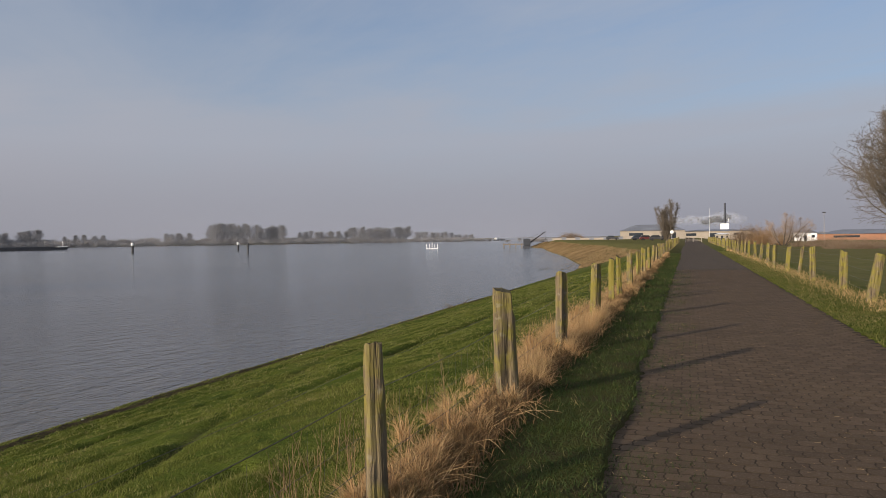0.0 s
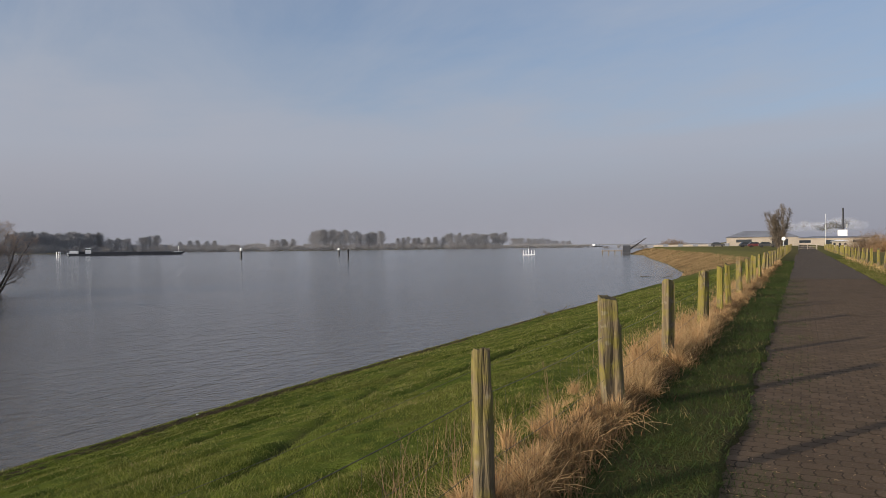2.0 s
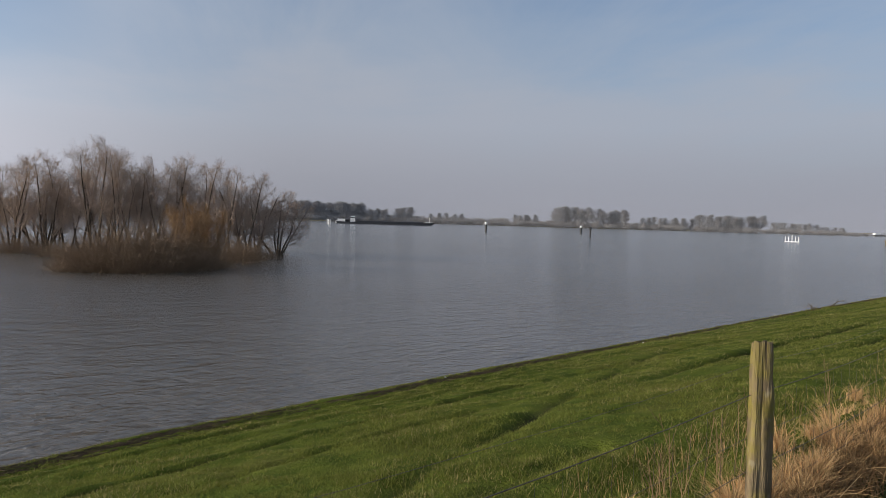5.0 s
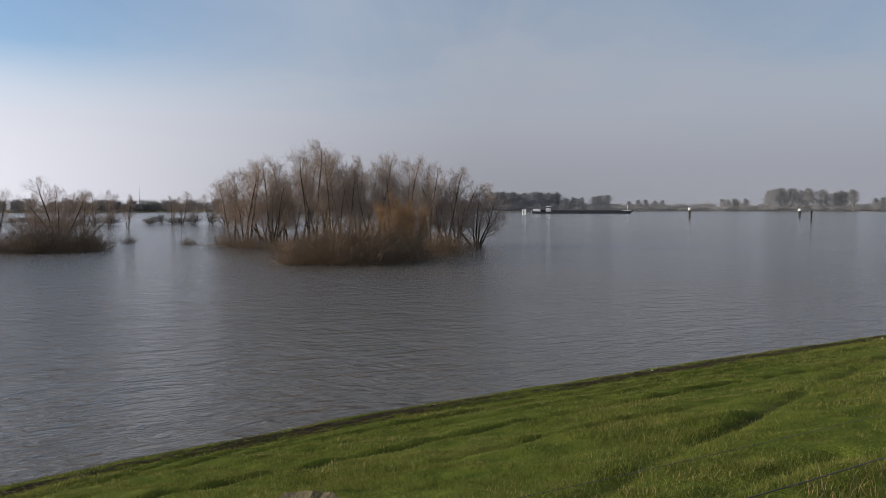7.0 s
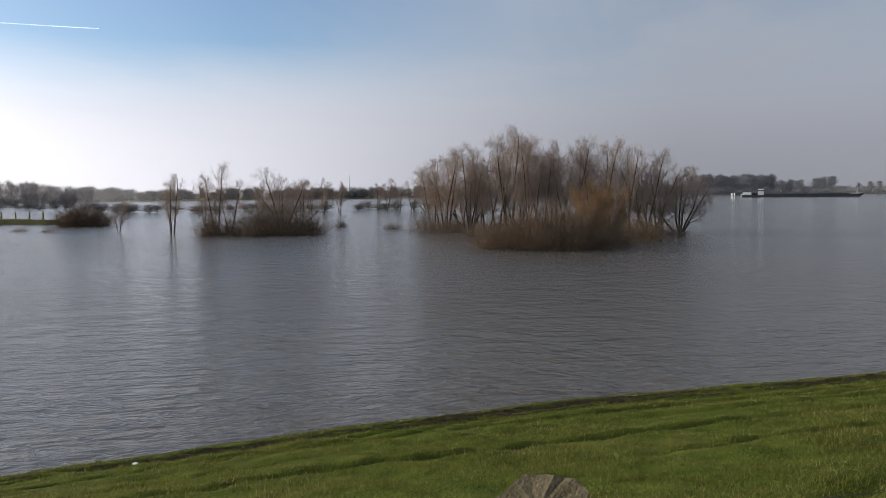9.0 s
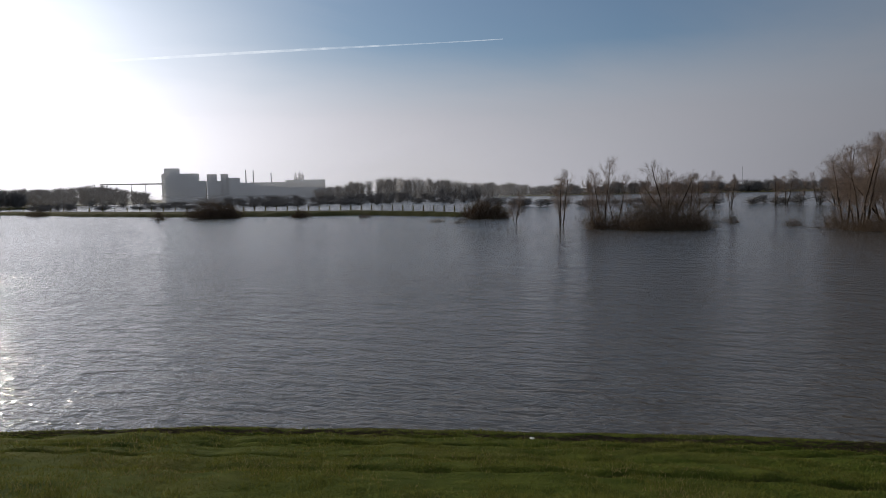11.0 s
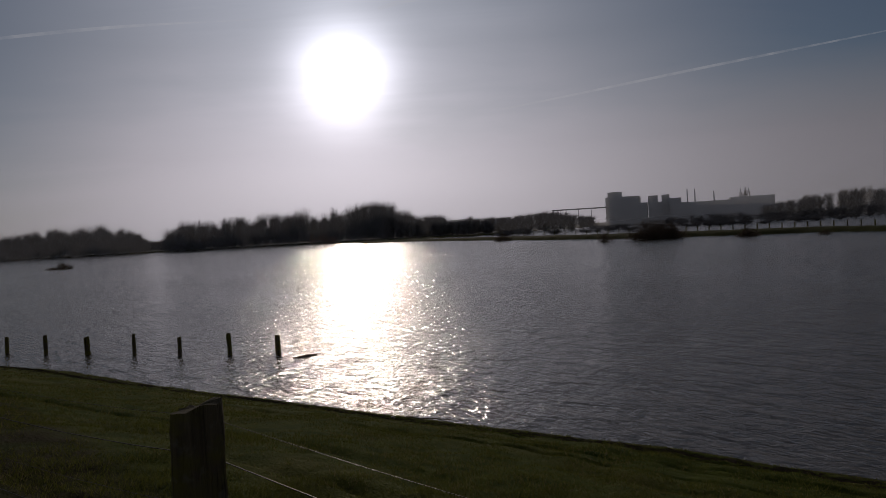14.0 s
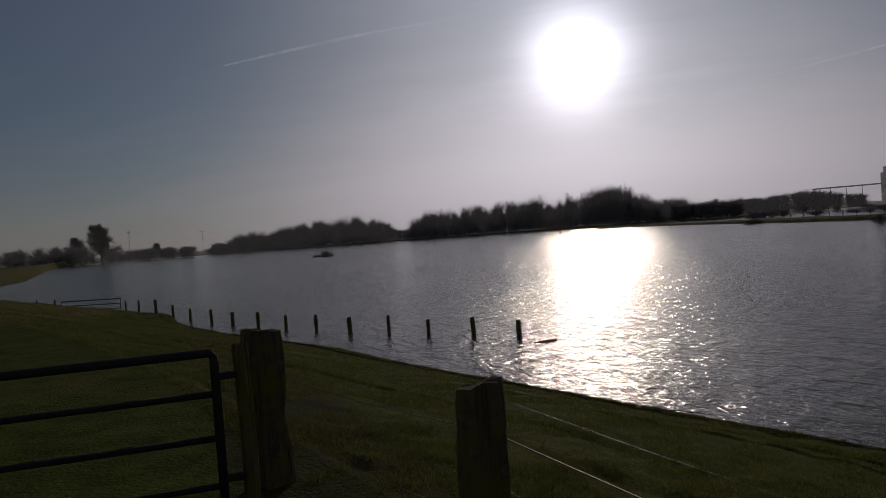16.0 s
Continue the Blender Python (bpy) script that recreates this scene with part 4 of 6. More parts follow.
wood("bushes", "flooded willow bushes across the flood plain",
     belt(7, 104.5, 137.5, 330, 400, 80, [104, 137], [0.05, 0.20], 6.0, 0.45, WATER_Z) + belt(8, 104, 124, 430, 520, 90, [104, 110, 124], [0.45, 0.6, 0.4], 8, 0.3, WATER_Z) + belt(9, 77, 104, 215, 260, 46, [77, 90, 104], [-0.1, -0.35, 0.1], 4.5, 0.3, WATER_Z)
     + belt(10, 104, 108, 420, 500, 10, [104, 108], [0.8, 0.9], 8), 7, FAR_WOOD, 110, 0.085)
wood("hedgerow", "low leafless hedgerow along the far river bank",
     belt(33, 17, 60, 880, 930, 260, [17, 21, 26, 30, 33, 37, 40, 44, 49, 52, 58, 60], [0.2, 0.3, 0.42, 0.55, 0.40, 0.45, 0.58, 0.48, 0.6, 0.8, 0.95, 0.9], 12, 0.3) + belt(11, 15, 60, 862, 885, 330, [15, 18, 22, 30, 36, 44, 50, 56, 60], [0.0, 0.1, 0.18, 0.32, 0.3, 0.3, 0.35, 0.5, 0.5], 9, 0.3), 8, FAR_WOOD, 130, 0.24)
wood("tree_line", "bare distant trees beyond the meadow", belt(12, -40, 14, 620, 800, 150, [-40, -12, -5, 0, 14], [0.5, 0.35, 0.2, 0.1, 0.0], 9, 0.3), 9, FAR_WOOD, 60, 0.16)
plant(tree_thing("lime", round_tree, "round-crowned leafless tree on the far bank", "tree", "round trees on the far bank"), [(185.4, 662, 2.5), (186.9, 668, 1.6), (181.7, 672, 0.8)], None, 12.0, 3)

# ---------------------------------------------------------------- fences along the lane


def post_mesh(seed, r, tall, tilt=(0, 0), slant=0.02, split=False, flat=0.0, knot=None):
    """A cleft oak post: lumpy section with long wandering cracks, a chipped, slanting top and now and then a knot (angle, height, size)."""
    rng = random.Random(seed)
    sides, lv = 26, 16
    ph, tw = rng.random() * 6.28, rng.uniform(-0.25, 0.25)
    lobes = [(k, rng.uniform(0.02, 0.075), rng.random() * 6.28) for k in (2, 3, 4, 5)]
    turn = rng.random() * 1.57
    cracks = [(rng.random() * 6.28, rng.uniform(0.09, 0.17), rng.uniform(0.10, 0.24), rng.random() * 6.28, rng.uniform(-0.2, 0.75), rng.uniform(0.5, 1.3)) for _ in range(4 + 2 * split)]
    chip = (rng.random() * 6.28, rng.uniform(0.10, 0.24), rng.uniform(0.12, 0.30))
    v, f, slots = [], [], []
    for i in range(lv + 1):
        t = i / lv
        z = -0.35 + (tall + 0.35) * t
        for s in range(sides):
            a = 2 * math.pi * s / sides + tw * t
            q = (1.05 - 0.09 * t) * 0.88 / max(abs(math.cos(a - turn)), abs(math.sin(a - turn))) ** 0.75 + sum(w * math.sin(k * a + p + 0.5 * t) for k, w, p in lobes)
            q += 0.07 * noise.noise(Vector((math.cos(a) * 1.3, math.sin(a) * 1.3, z * 4.0 + seed * 7.3))) + 0.05 * noise.noise(Vector((math.cos(a) * 3, math.sin(a) * 3, z * 11.0 + seed)))
            for at_, wid, dep, p, lo, hi in cracks:
                if lo < t < hi:
                    off = (a - at_ - 0.25 * math.sin(3 * t + p) + math.pi) % (2 * math.pi) - math.pi
                    q -= dep * math.exp(-(off / wid) ** 2) * min(1.0, 6 * (t - lo), 6 * (hi - t))
            off = (a - chip[0] + math.pi) % (2 * math.pi) - math.pi
            if abs(off) < 0.8 and t > 1 - chip[1]:
                q -= chip[2] * (1 - (off / 0.8) ** 2)
            if knot:
                off = (a - knot[0] + math.pi) % (2 * math.pi) - math.pi
                q += knot[2] * math.exp(-(off / 0.35) ** 2 - ((z - knot[1]) / 0.035) ** 2)
            if i == lv:
                q *= 0.95
            x, y = math.cos(a) * q * r, math.sin(a) * q * r * (1 - flat)
            zz = z + (slant * math.cos(a - ph) * 2 + 0.016 * noise.noise(Vector((math.cos(a) * 2.2, math.sin(a) * 2.2, seed * 3.1))) + rng.uniform(-0.006, 0.006) if i == lv else 0)
            v.append((x + tilt[0] * z + 0.014 * math.sin(3 * t + ph), y + tilt[1] * z, zz))
    for i in range(lv):
        for s in range(sides):
            u = (s + 1) % sides
            f.append((i * sides + s, i * sides + u, (i + 1) * sides + u, (i + 1) * sides + s))
            slots.append(0)
    k = len(v)
    top = [Vector(q) for q in v[lv * sides:]]
    c = sum(top, Vector()) / sides
    for q in top:
        m = q.lerp(c, 0.5)
        v.append((m.x, m.y, m.z + rng.uniform(-0.005, 0.002)))
    v.append((c.x, c.y, c.z - 0.003))
    for s in range(sides):
        u = (s + 1) % sides
        f.append((lv * sides + s, lv * sides + u, k + u, k + s))
        f.append((k + s, k + u, k + sides))
        slots += [1, 1]
    return mesh_of("post", v, f, [WOOD, END_GRAIN], False, slots)


def wire_mesh(points, heights_, r=0.0022, sag=0.03):
    B = Build()
    for (x0, y0, g0), (x1, y1, g1) in zip(points[:-1], points[1:]):
        for h in heights_:
            pts = []
            for i in range(5):
                t = i / 4
                pts.append((x0 + (x1 - x0) * t, y0 + (y1 - y0) * t, g0 + (g1 - g0) * t + h - sag * 4 * t * (1 - t)))
            B.tube(pts, r, 4, False)
    return B


left_posts = [(-0.64, -5.75, 0.125, 1.05, (0.02, 0.0)), (-1.28, -3.74, 0.136, 0.955, (0.03, 0.01)), (-1.80, 0.19, 0.120, 0.968, (0.0, 0.01)), (-1.80, 3.60, 0.068, 1.02, (-0.02, -0.01)), (-1.80, 6.66, 0.108, 1.09, (-0.03, 0.0)),
              (-1.80, 9.62, 0.082, 1.10, (-0.03, 0.0)), (-1.80, 13.52, 0.100, 1.08, (-0.03, 0.0)), (-1.84, 17.0, 0.075, 1.06, (0.0, 0.0)), (-1.76, 18.1, 0.070, 1.08, (-0.04, 0.0)), (-1.80, 21.6, 0.095, 1.07, (-0.02, 0.0)),
              (-1.78, 25.4, 0.085, 1.06, (0.02, 0.0)), (-1.82, 29.4, 0.100, 1.06, (-0.01, 0.0)), (-1.80, 33.2, 0.080, 1.05, (0.02, 0.0)), (-1.80, 37.3, 0.090, 1.06, (-0.03, 0.0))]
rng = random.Random(12)
for i in range(30):
    left_posts.append((-1.80 + rng.uniform(-0.06, 0.06), 41.0 + 3.7 * i + rng.uniform(-0.3, 0.3), rng.uniform(0.07, 0.11), rng.uniform(0.98, 1.12), (rng.uniform(-0.04, 0.04), 0.0)))
fence = thing("pasture_fence", "weathered oak post and wire fence with lichen above the slope", "fence", (-1.8, 0, 0))
for i, (x, y, r, tall, tilt) in enumerate(left_posts):
    ob = part("post", post_mesh(200 + i, r, tall, tilt, 0.006 + 0.006 * (i % 3), i % 2 == 0, 0.12, {3: (-5.3, 0.80, 0.34), 4: (-7.0, 0.87, 0.16)}.get(i)), fence)
    ob.location = (x + 1.8, y, 0.0)
    ob.rotation_euler = (0, 0, i * 1.7)
spans = [(x + 1.8 - 0.06, y, 0.0) for x, y, _, _, _ in left_posts]
for h, thick in ((0.90, 0.0009), (0.74, 0.0023), (0.52, 0.0011), (0.34, 0.0019), (0.18, 0.0011)):
    for k in range(13):
        part("wire", wire_mesh(spans[k:k + 2], (h,), thick, 0.025).mesh("wire", WIRE), fence)
B = Build()
for (x0, y0, _), (x1, y1, _) in zip(spans[2:9], spans[3:10]):
    k = int((y1 - y0) / 0.16)
    for i in range(1, k):
        t = i / k
        B.tube([(x0 + (x1 - x0) * t, y0 + (y1 - y0) * t, 0.06), (x0 + (x1 - x0) * t, y0 + (y1 - y0) * t, 0.72 - 0.1 * t * (1 - t))], 0.0008, 3, False)
tagged(part("netting", B.mesh("netting", WIRE), fence, "thin rusty stock netting"), kind="stuff")

right_posts = [(3.78, 18.5, 0.115, 1.08, (0.16, 0.0)), (3.95, 22.6, 0.105, 1.06, (0.05, 0.0)), (3.75, 26.4, 0.105, 1.12, (-0.01, 0.0)), (3.80, 30.0, 0.07, 1.06, (0.15, 0.0)), (3.74, 33.0, 0.085, 1.04, (0.12, 0.0)), (3.60, 36.2, 0.08, 1.07, (0.05, 0.0)), (3.72, 40.2, 0.09, 1.1, (0.05, 0.0)), (3.76, 44.3, 0.08, 1.02, (0.08, 0.0))]
for i in range(28):
    right_posts.append((3.72 + rng.uniform(-0.08, 0.08), 48.0 + 3.7 * i + rng.uniform(-0.3, 0.3), rng.uniform(0.075, 0.105), rng.uniform(0.98, 1.12), (rng.uniform(-0.02, 0.08), 0.0)))
fence = thing("meadow_fence", "pale weathered oak post and wire fence beside the meadow", "fence", (3.75, 0, 0))
for i, (x, y, r, tall, tilt) in enumerate(right_posts):
    ob = part("post", post_mesh(300 + i, r, tall, tilt, 0.02, i % 2 == 0, 0.15), fence)
    ob.location = (x - 3.75, y, float(height(x, y)))
spans = [(x - 3.75 + 0.05, y, float(height(x, y))) for x, y, _, _, _ in right_posts]
for h in (0.95, 0.7, 0.45, 0.22):
    for k in range(12):
        part("wire", wire_mesh(spans[k:k + 2], (h,), 0.0022, 0.03).mesh("wire", WIRE), fence)

# tubular gate across the lane behind, hung on a slim post
gate = thing("field_gate", "galvanised tubular field gate closed beside the fence, backlit darkness in its colour", "gate", (-0.30, -5.30, 0), -4)
B = Build()
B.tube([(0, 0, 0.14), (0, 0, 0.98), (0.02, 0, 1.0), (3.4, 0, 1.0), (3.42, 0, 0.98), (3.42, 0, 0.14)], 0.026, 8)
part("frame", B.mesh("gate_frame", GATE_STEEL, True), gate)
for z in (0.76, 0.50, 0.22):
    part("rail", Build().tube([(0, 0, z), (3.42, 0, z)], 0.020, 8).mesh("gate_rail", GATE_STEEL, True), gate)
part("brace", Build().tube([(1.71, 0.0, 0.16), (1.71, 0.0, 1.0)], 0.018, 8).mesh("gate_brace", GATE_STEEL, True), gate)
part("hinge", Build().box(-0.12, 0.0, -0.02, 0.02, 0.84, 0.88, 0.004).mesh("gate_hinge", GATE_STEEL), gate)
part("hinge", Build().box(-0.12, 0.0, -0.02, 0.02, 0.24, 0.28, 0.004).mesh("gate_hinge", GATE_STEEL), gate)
hp = new("gate_post", post_mesh(401, 0.048, 1.03, (0, 0), 0.004))
hp.location = (-0.45, -5.35, 0)
tagged(hp, "slim weathered gate post beside a stout fence post", "post")
hp = new("gate_post", post_mesh(402, 0.11, 1.1, (0, 0), 0.01))
hp.location = (3.28, -5.56, float(height(3.28, -5.56)))
tagged(hp, "stout weathered oak gate post beside the lane", "post")

# fence that runs down into the flood
wet = [(-12.9, -27.4), (-11.6, -29.2), (-10.2, -31.1), (-9.0, -33.3), (-7.6, -35.4), (-6.3, -37.4), (-5.1, -39.6), (-3.9, -42.2), (-2.7, -45.0), (-1.6, -47.5), (-0.4, -51.0), (0.7, -55.0), (2.0, -59.5), (3.4, -64.0), (4.6, -67.0)]
flooded = thing("flooded_fence", "row of dark fence posts running into the flood water", "fence", (-12.9, -27.4, WATER_Z))
for i, (x, y) in enumerate(wet):
    g = max(float(height(x, y)), -3.9)
    ob = part("post", post_mesh(420 + i, 0.085 if i % 4 else 0.11, (WATER_Z + 0.78 + 0.1 * (i % 2)) - g if g < WATER_Z else 1.0, (0.0, 0.03 * ((i % 3) - 1)), 0.01), flooded)
    ob.location = (x + 12.9, y + 27.4, g - WATER_Z)
spans = [(x + 12.9, y + 27.4, max(float(height(x, y)), WATER_Z) - WATER_Z) for x, y in wet]
for h in (0.66, 0.40, 0.15):
    for k in range(7, len(spans) - 1):
        part("wire", wire_mesh(spans[k:k + 2], (h,), 0.006, 0.02).mesh("wire", WIRE), flooded)
tail = [(10.4, -70.5), (12.2, -73.0), (14.2, -76.0), (16.4, -79.0), (18.5, -82.0), (20.5, -85.5), (23.0, -89.0)]
ff = thing("pasture_fence", "short row of dark posts along the flooded pasture", "fence", (10.4, -70.5, WATER_Z))
for i, (x, y) in enumerate(tail):
    ob = part("post", post_mesh(450 + i, 0.09, 1.0, (0, 0), 0.01), ff)
    ob.location = (x - 10.4, y + 70.5, max(float(height(x, y)), -3.3) - WATER_Z)
fg = thing("field_gate", "galvanised tubular field gate at the water's edge", "gate", (5.0, -67.4, max(float(height(5, -67.4)), WATER_Z)), -30)
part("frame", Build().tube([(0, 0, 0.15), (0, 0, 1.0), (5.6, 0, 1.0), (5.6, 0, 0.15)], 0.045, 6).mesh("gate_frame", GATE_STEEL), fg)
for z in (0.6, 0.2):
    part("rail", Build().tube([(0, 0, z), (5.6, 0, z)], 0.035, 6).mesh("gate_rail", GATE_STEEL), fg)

# posts on the meadow bank across the water
bank_fence = thing("bank_fence", "line of fence posts along a low grassy bank", "fence", (*bearing(120, 195), -2.2))
bx, by = bearing(120, 195)
for i in range(46):
    az = 104.5 + i * 0.82
    r = float(np.interp(az, [103, 106, 113, 118, 124, 128, 134, 140, 146], [136, 139, 160, 165, 174, 186, 220, 290, 380])) + float(np.interp(az, [103, 106, 113, 124, 134, 146], [5, 14, 26, 38, 52, 52]))
    x, y = bearing(az, r)
    ob = part("post", post_mesh(470 + i % 5, 0.15, 1.25, (0, 0), 0.01), bank_fence)
    ob.location = (x - bx, y - by, float(height(x, y)) + 2.2)

# ---------------------------------------------------------------- river craft and marks
ax, ay = bearing(54.3, 560)
ex, ey = bearing(46.5, 560)
length = math.hypot(ex - ax, ey - ay)
barge = thing("barge", "long dark low cargo barge with a white wheelhouse aft", "barge", (ax, ay, WATER_Z), math.degrees(math.atan2(ey - ay, ex - ax)))
L = length
B = Build().prism([(1.5, -0.6), (L - 3.0, -0.6), (L, 2.4), (L - 8, 1.7), (9, 1.5), (0, 1.9)], -5.2, 5.2)
part("hull", B.mesh("barge_hull", HULL), barge)
part("hatch_covers", Build().box(16, L - 9, -4.3, 4.3, 1.4, 2.5, 0.2).mesh("hatches", HULL), barge)
part("wheelhouse", Build().box(11.0, 14.4, -2.5, 2.5, 1.4, 5.6, 0.15).mesh("wheelhouse", WHITE), barge)
part("window", Build().box(10.96, 14.44, -2.54, 2.54, 4.3, 5.1, 0.02).mesh("wheelhouse_window", GLASS_DARK), barge)
part("cabin", Build().box(1.2, 6.5, -3.6, 3.6, 1.5, 3.6, 0.15).mesh("cabin", WHITE), barge)
part("stern_rail", Build().box(-0.3, 1.4, -4.6, 4.6, 0.3, 2.2, 0.2).mesh("stern", WHITE), barge)
part("car_on_deck", Build().box(7.0, 10.6, -2.2, -0.4, 1.5, 3.1, 0.4).mesh("deck_car", BLACK), barge)
part("mast", Build().tube([(L - 4, 0, 2), (L - 4, 0, 6.2)], 0.16, 6).mesh("mast", WHITE), barge)
part("bow_deck", Build().box(L - 7, L - 1.2, -3, 3, 2.2, 2.5, 0.1).mesh("bow_deck", WHITE), barge)

for az, r, h in ((42.4, 326, 4.5), (34.92, 350, 3.9), (34.2, 256, 3.7)):
    pile = thing("mooring_pile", "dark steel pile with a white cap standing in the river", "pile", (*bearing(az, r), WATER_Z), group="river piles")
    part("shaft", Build().tube([(0, 0, -2), (0, 0, h * 0.72)], 0.5 if r > 300 else 0.3, 10).mesh("shaft", BLACK), pile)
    part("cap", Build().tube([(0, 0, h * 0.72), (0, 0, h * 0.78), (0, 0, h * 0.95), (0, 0, h)], [0.5, 0.62, 0.55, 0.2] if r > 300 else [0.3, 0.42, 0.4, 0.12], 10).mesh("cap", WHITE if r > 300 else BLACK), pile)
gauge = thing("dolphin", "grey timber dolphin of several piles in the river", "pile", (*bearing(54.9, 470), WATER_Z))
for i in range(5):
    part("pile", Build().tube([(-1.6 + 0.8 * i, (i % 2) * 0.8, -2), (-1.6 + 0.8 * i, (i % 2) * 0.5, 3.4)], 0.22, 8).mesh("dolphin_pile", CONCRETE), gauge)
raft = thing("marker_raft", "white steel frames of a marker raft on the river", "raft", (*bearing(19.8, 305), WATER_Z), 20)
part("float", Build().box(-2.6, 2.6, -1.2, 1.2, -0.4, 0.25, 0.1).mesh("float", CONCRETE), raft)
for i in range(5):
    x = -2.3 + 1.15 * i
    part("frame", Build().tube([(x, -0.9, 0.3), (x, -0.2, 2.0 + 0.7 * (i == 2)), (x, 0.2, 2.0 + 0.7 * (i == 2)), (x, 0.9, 0.3)], 0.13, 6).mesh("raft_frame", WHITE), raft)
boat = thing("motor_boat", "small white motor boat far up the river", "boat", (*bearing(14.45, 950), WATER_Z), 60)
part("hull", Build().prism([(-8, 0), (8, 0), (10, 1.8), (-8.5, 1.6)], -2.4, 2.4).mesh("boat_hull", HULL), boat)
part("cabin", Build().box(-6, 1, -1.9, 1.9, 1.6, 3.9, 0.3).mesh("boat_cabin", WHITE), boat)

# ---------------------------------------------------------------- wharf, sheds and works at the lane's far end
cx_, cy_ = bearing(12.25, 300)
crane = thing("harbour_crane", "dark slewing harbour crane with a raised jib on the spit", "crane", (cx_, cy_, float(height(cx_, cy_))), 10)
part("base", Build().box(-1.5, 1.5, -1.5, 1.5, -0.3, 1.6, 0.1).mesh("crane_base", HULL), crane)
part("cab", Build().box(-1.3, 1.6, -1.2, 1.2, 1.6, 4.4, 0.15).mesh("crane_cab", HULL), crane)
part("jib", Build().tube([(0.8, 0, 2.4), (4.2, 0, 4.8), (7.8, 0, 7.3)], [0.32, 0.26, 0.14], 6).mesh("jib", BLACK), crane)
part("stay", Build().tube([(-0.6, 0, 4.3), (7.8, 0, 7.3)], 0.06, 4).mesh("stay", BLACK), crane)
part("hook", Build().tube([(7.7, 0, 7.2), (7.7, 0, 4.6), (7.7, 0, 4.1)], [0.05, 0.05, 0.35], 6).mesh("hook", BLACK), crane)
jx, jy = bearing(13.3, 303)
jetty = thing("jetty", "dark timber jetty at the end of the spit", "jetty", (jx, jy, WATER_Z), 12)
part("deck", Build().box(-4.5, 5.5, -1.2, 1.2, 1.3, 1.65, 0.05).mesh("jetty_deck", DRIFT), jetty)
for x in (-4, -1.5, 1, 3.5):
    part("pile", Build().tube([(x, -0.9, -2), (x, -0.9, 1.9)], 0.18, 8).mesh("jetty_pile", DRIFT), jetty)
    part("pile", Build().tube([(x, 0.9, -2), (x, 0.9, 1.9)], 0.18, 8).mesh("jetty_pile", DRIFT), jetty)


def shed(name, label, az0, az1, r, eave, ridge, deep, wall_m, roof_m, doors=0, base=None):
    (x0, y0), (x1, y1) = bearing(az0, r), bearing(az1, r)
    wide = math.hypot(x1 - x0, y1 - y0)
    g = float(height((x0 + x1) / 2, (y0 + y1) / 2)) if base is None else base
    ob = thing(name, label, "building", (x0, y0, g), math.degrees(math.atan2(y1 - y0, x1 - x0)))
    part("wall", Build().box(0, wide, 0, deep, -0.5, eave).mesh("shed_wall", wall_m), ob)
    o = 0.5
    R = Build()
    R.v += [(-o, -o, eave), (wide + o, -o, eave), (wide + o, deep + o, eave), (-o, deep + o, eave), (min(deep * 0.35, wide * 0.3), deep / 2, ridge), (wide - min(deep * 0.35, wide * 0.3), deep / 2, ridge)]
    R.f += [(0, 1, 5, 4), (1, 2, 5), (2, 3, 4, 5), (3, 0, 4), (3, 2, 1, 0)]
    part("roof", R.mesh("shed_roof", roof_m), ob)
    for i in range(doors):
        x = wide * (i + 0.5) / doors
        part("door" if i % 2 else "window", Build().box(x - wide / doors * 0.22, x + wide / doors * 0.22, -0.06, 0.02, 0.1 if i % 2 else eave * 0.42, eave * 0.75, 0.02).mesh("shed_opening", GLASS_DARK), ob)
    return ob


shed("storage_shed", "long low sand-coloured shed with a grey sheet roof", 5.0, 0.2, 285, 3.2, 5.6, 16, PLASTER, GREY_SHEET, 2)
shed("works_hall", "low works hall with pale walls and a flat grey roof", 0.6, -4.4, 330, 3.4, 4.2, 22, PLASTER, GREY_SHEET, 3)
shed("office_hut", "small pale hut with a flat roof", -1.9, -2.9, 250, 2.0, 2.4, 6, PLASTER, CONCRETE, 3)
shed("farm_hall", "pale hall with a grey roof behind the meadow", -7.2, -8.7, 230, 2.4, 3.3, 12, CONCRETE, GREY_SHEET, 3)
shed("brick_hall", "long low pale-roofed brick hall behind the meadow", -8.7, -16.0, 260, 2.0, 3.4, 18, BRICK_RED, GREY_SHEET, 2)
stack = thing("chimney", "tall dark chimney on a white plinth building", "chimney", (*bearing(-2.65, 420), -1.0))
part("plinth", Build().box(-2.6, 1.6, -3, 3, 0, 8.2, 0.1).mesh("plinth", CONCRETE), stack)
part("shaft", Build().tube([(-0.2, 0, 8), (-0.2, 0, 19.4)], [0.52, 0.42], 12).mesh("chimney_shaft", HULL), stack)
part("vent", Build().tube([(1.6, 0, 9), (1.6, 0, 11.0)], 0.3, 8).mesh("vent", STEEL), stack)
mast_ob = thing("flagpole", "slim white flagpole beside the lane", "pole", (*bearing(-1.5, 175), float(height(*bearing(-1.5, 175)))))
part("pole", Build().tube([(0, 0, -0.3), (0, 0, 7.2)], [0.036, 0.02], 8).mesh("pole", WHITE), mast_ob)
part("finial", Build().tube([(0, 0, 7.2), (0, 0, 7.32), (0, 0, 7.4)], [0.04, 0.08, 0.02], 8).mesh("finial", WHITE), mast_ob)
lamp = thing("street_lamp", "tall pale street lamp at the meadow's edge", "lamp", (*bearing(-9.12, 170), float(height(*bearing(-9.12, 170)))))
part("pole", Build().tube([(0, 0, -0.3), (0, 0, 6.6)], [0.055, 0.035], 8).mesh("lamp_pole", PLASTER), lamp)
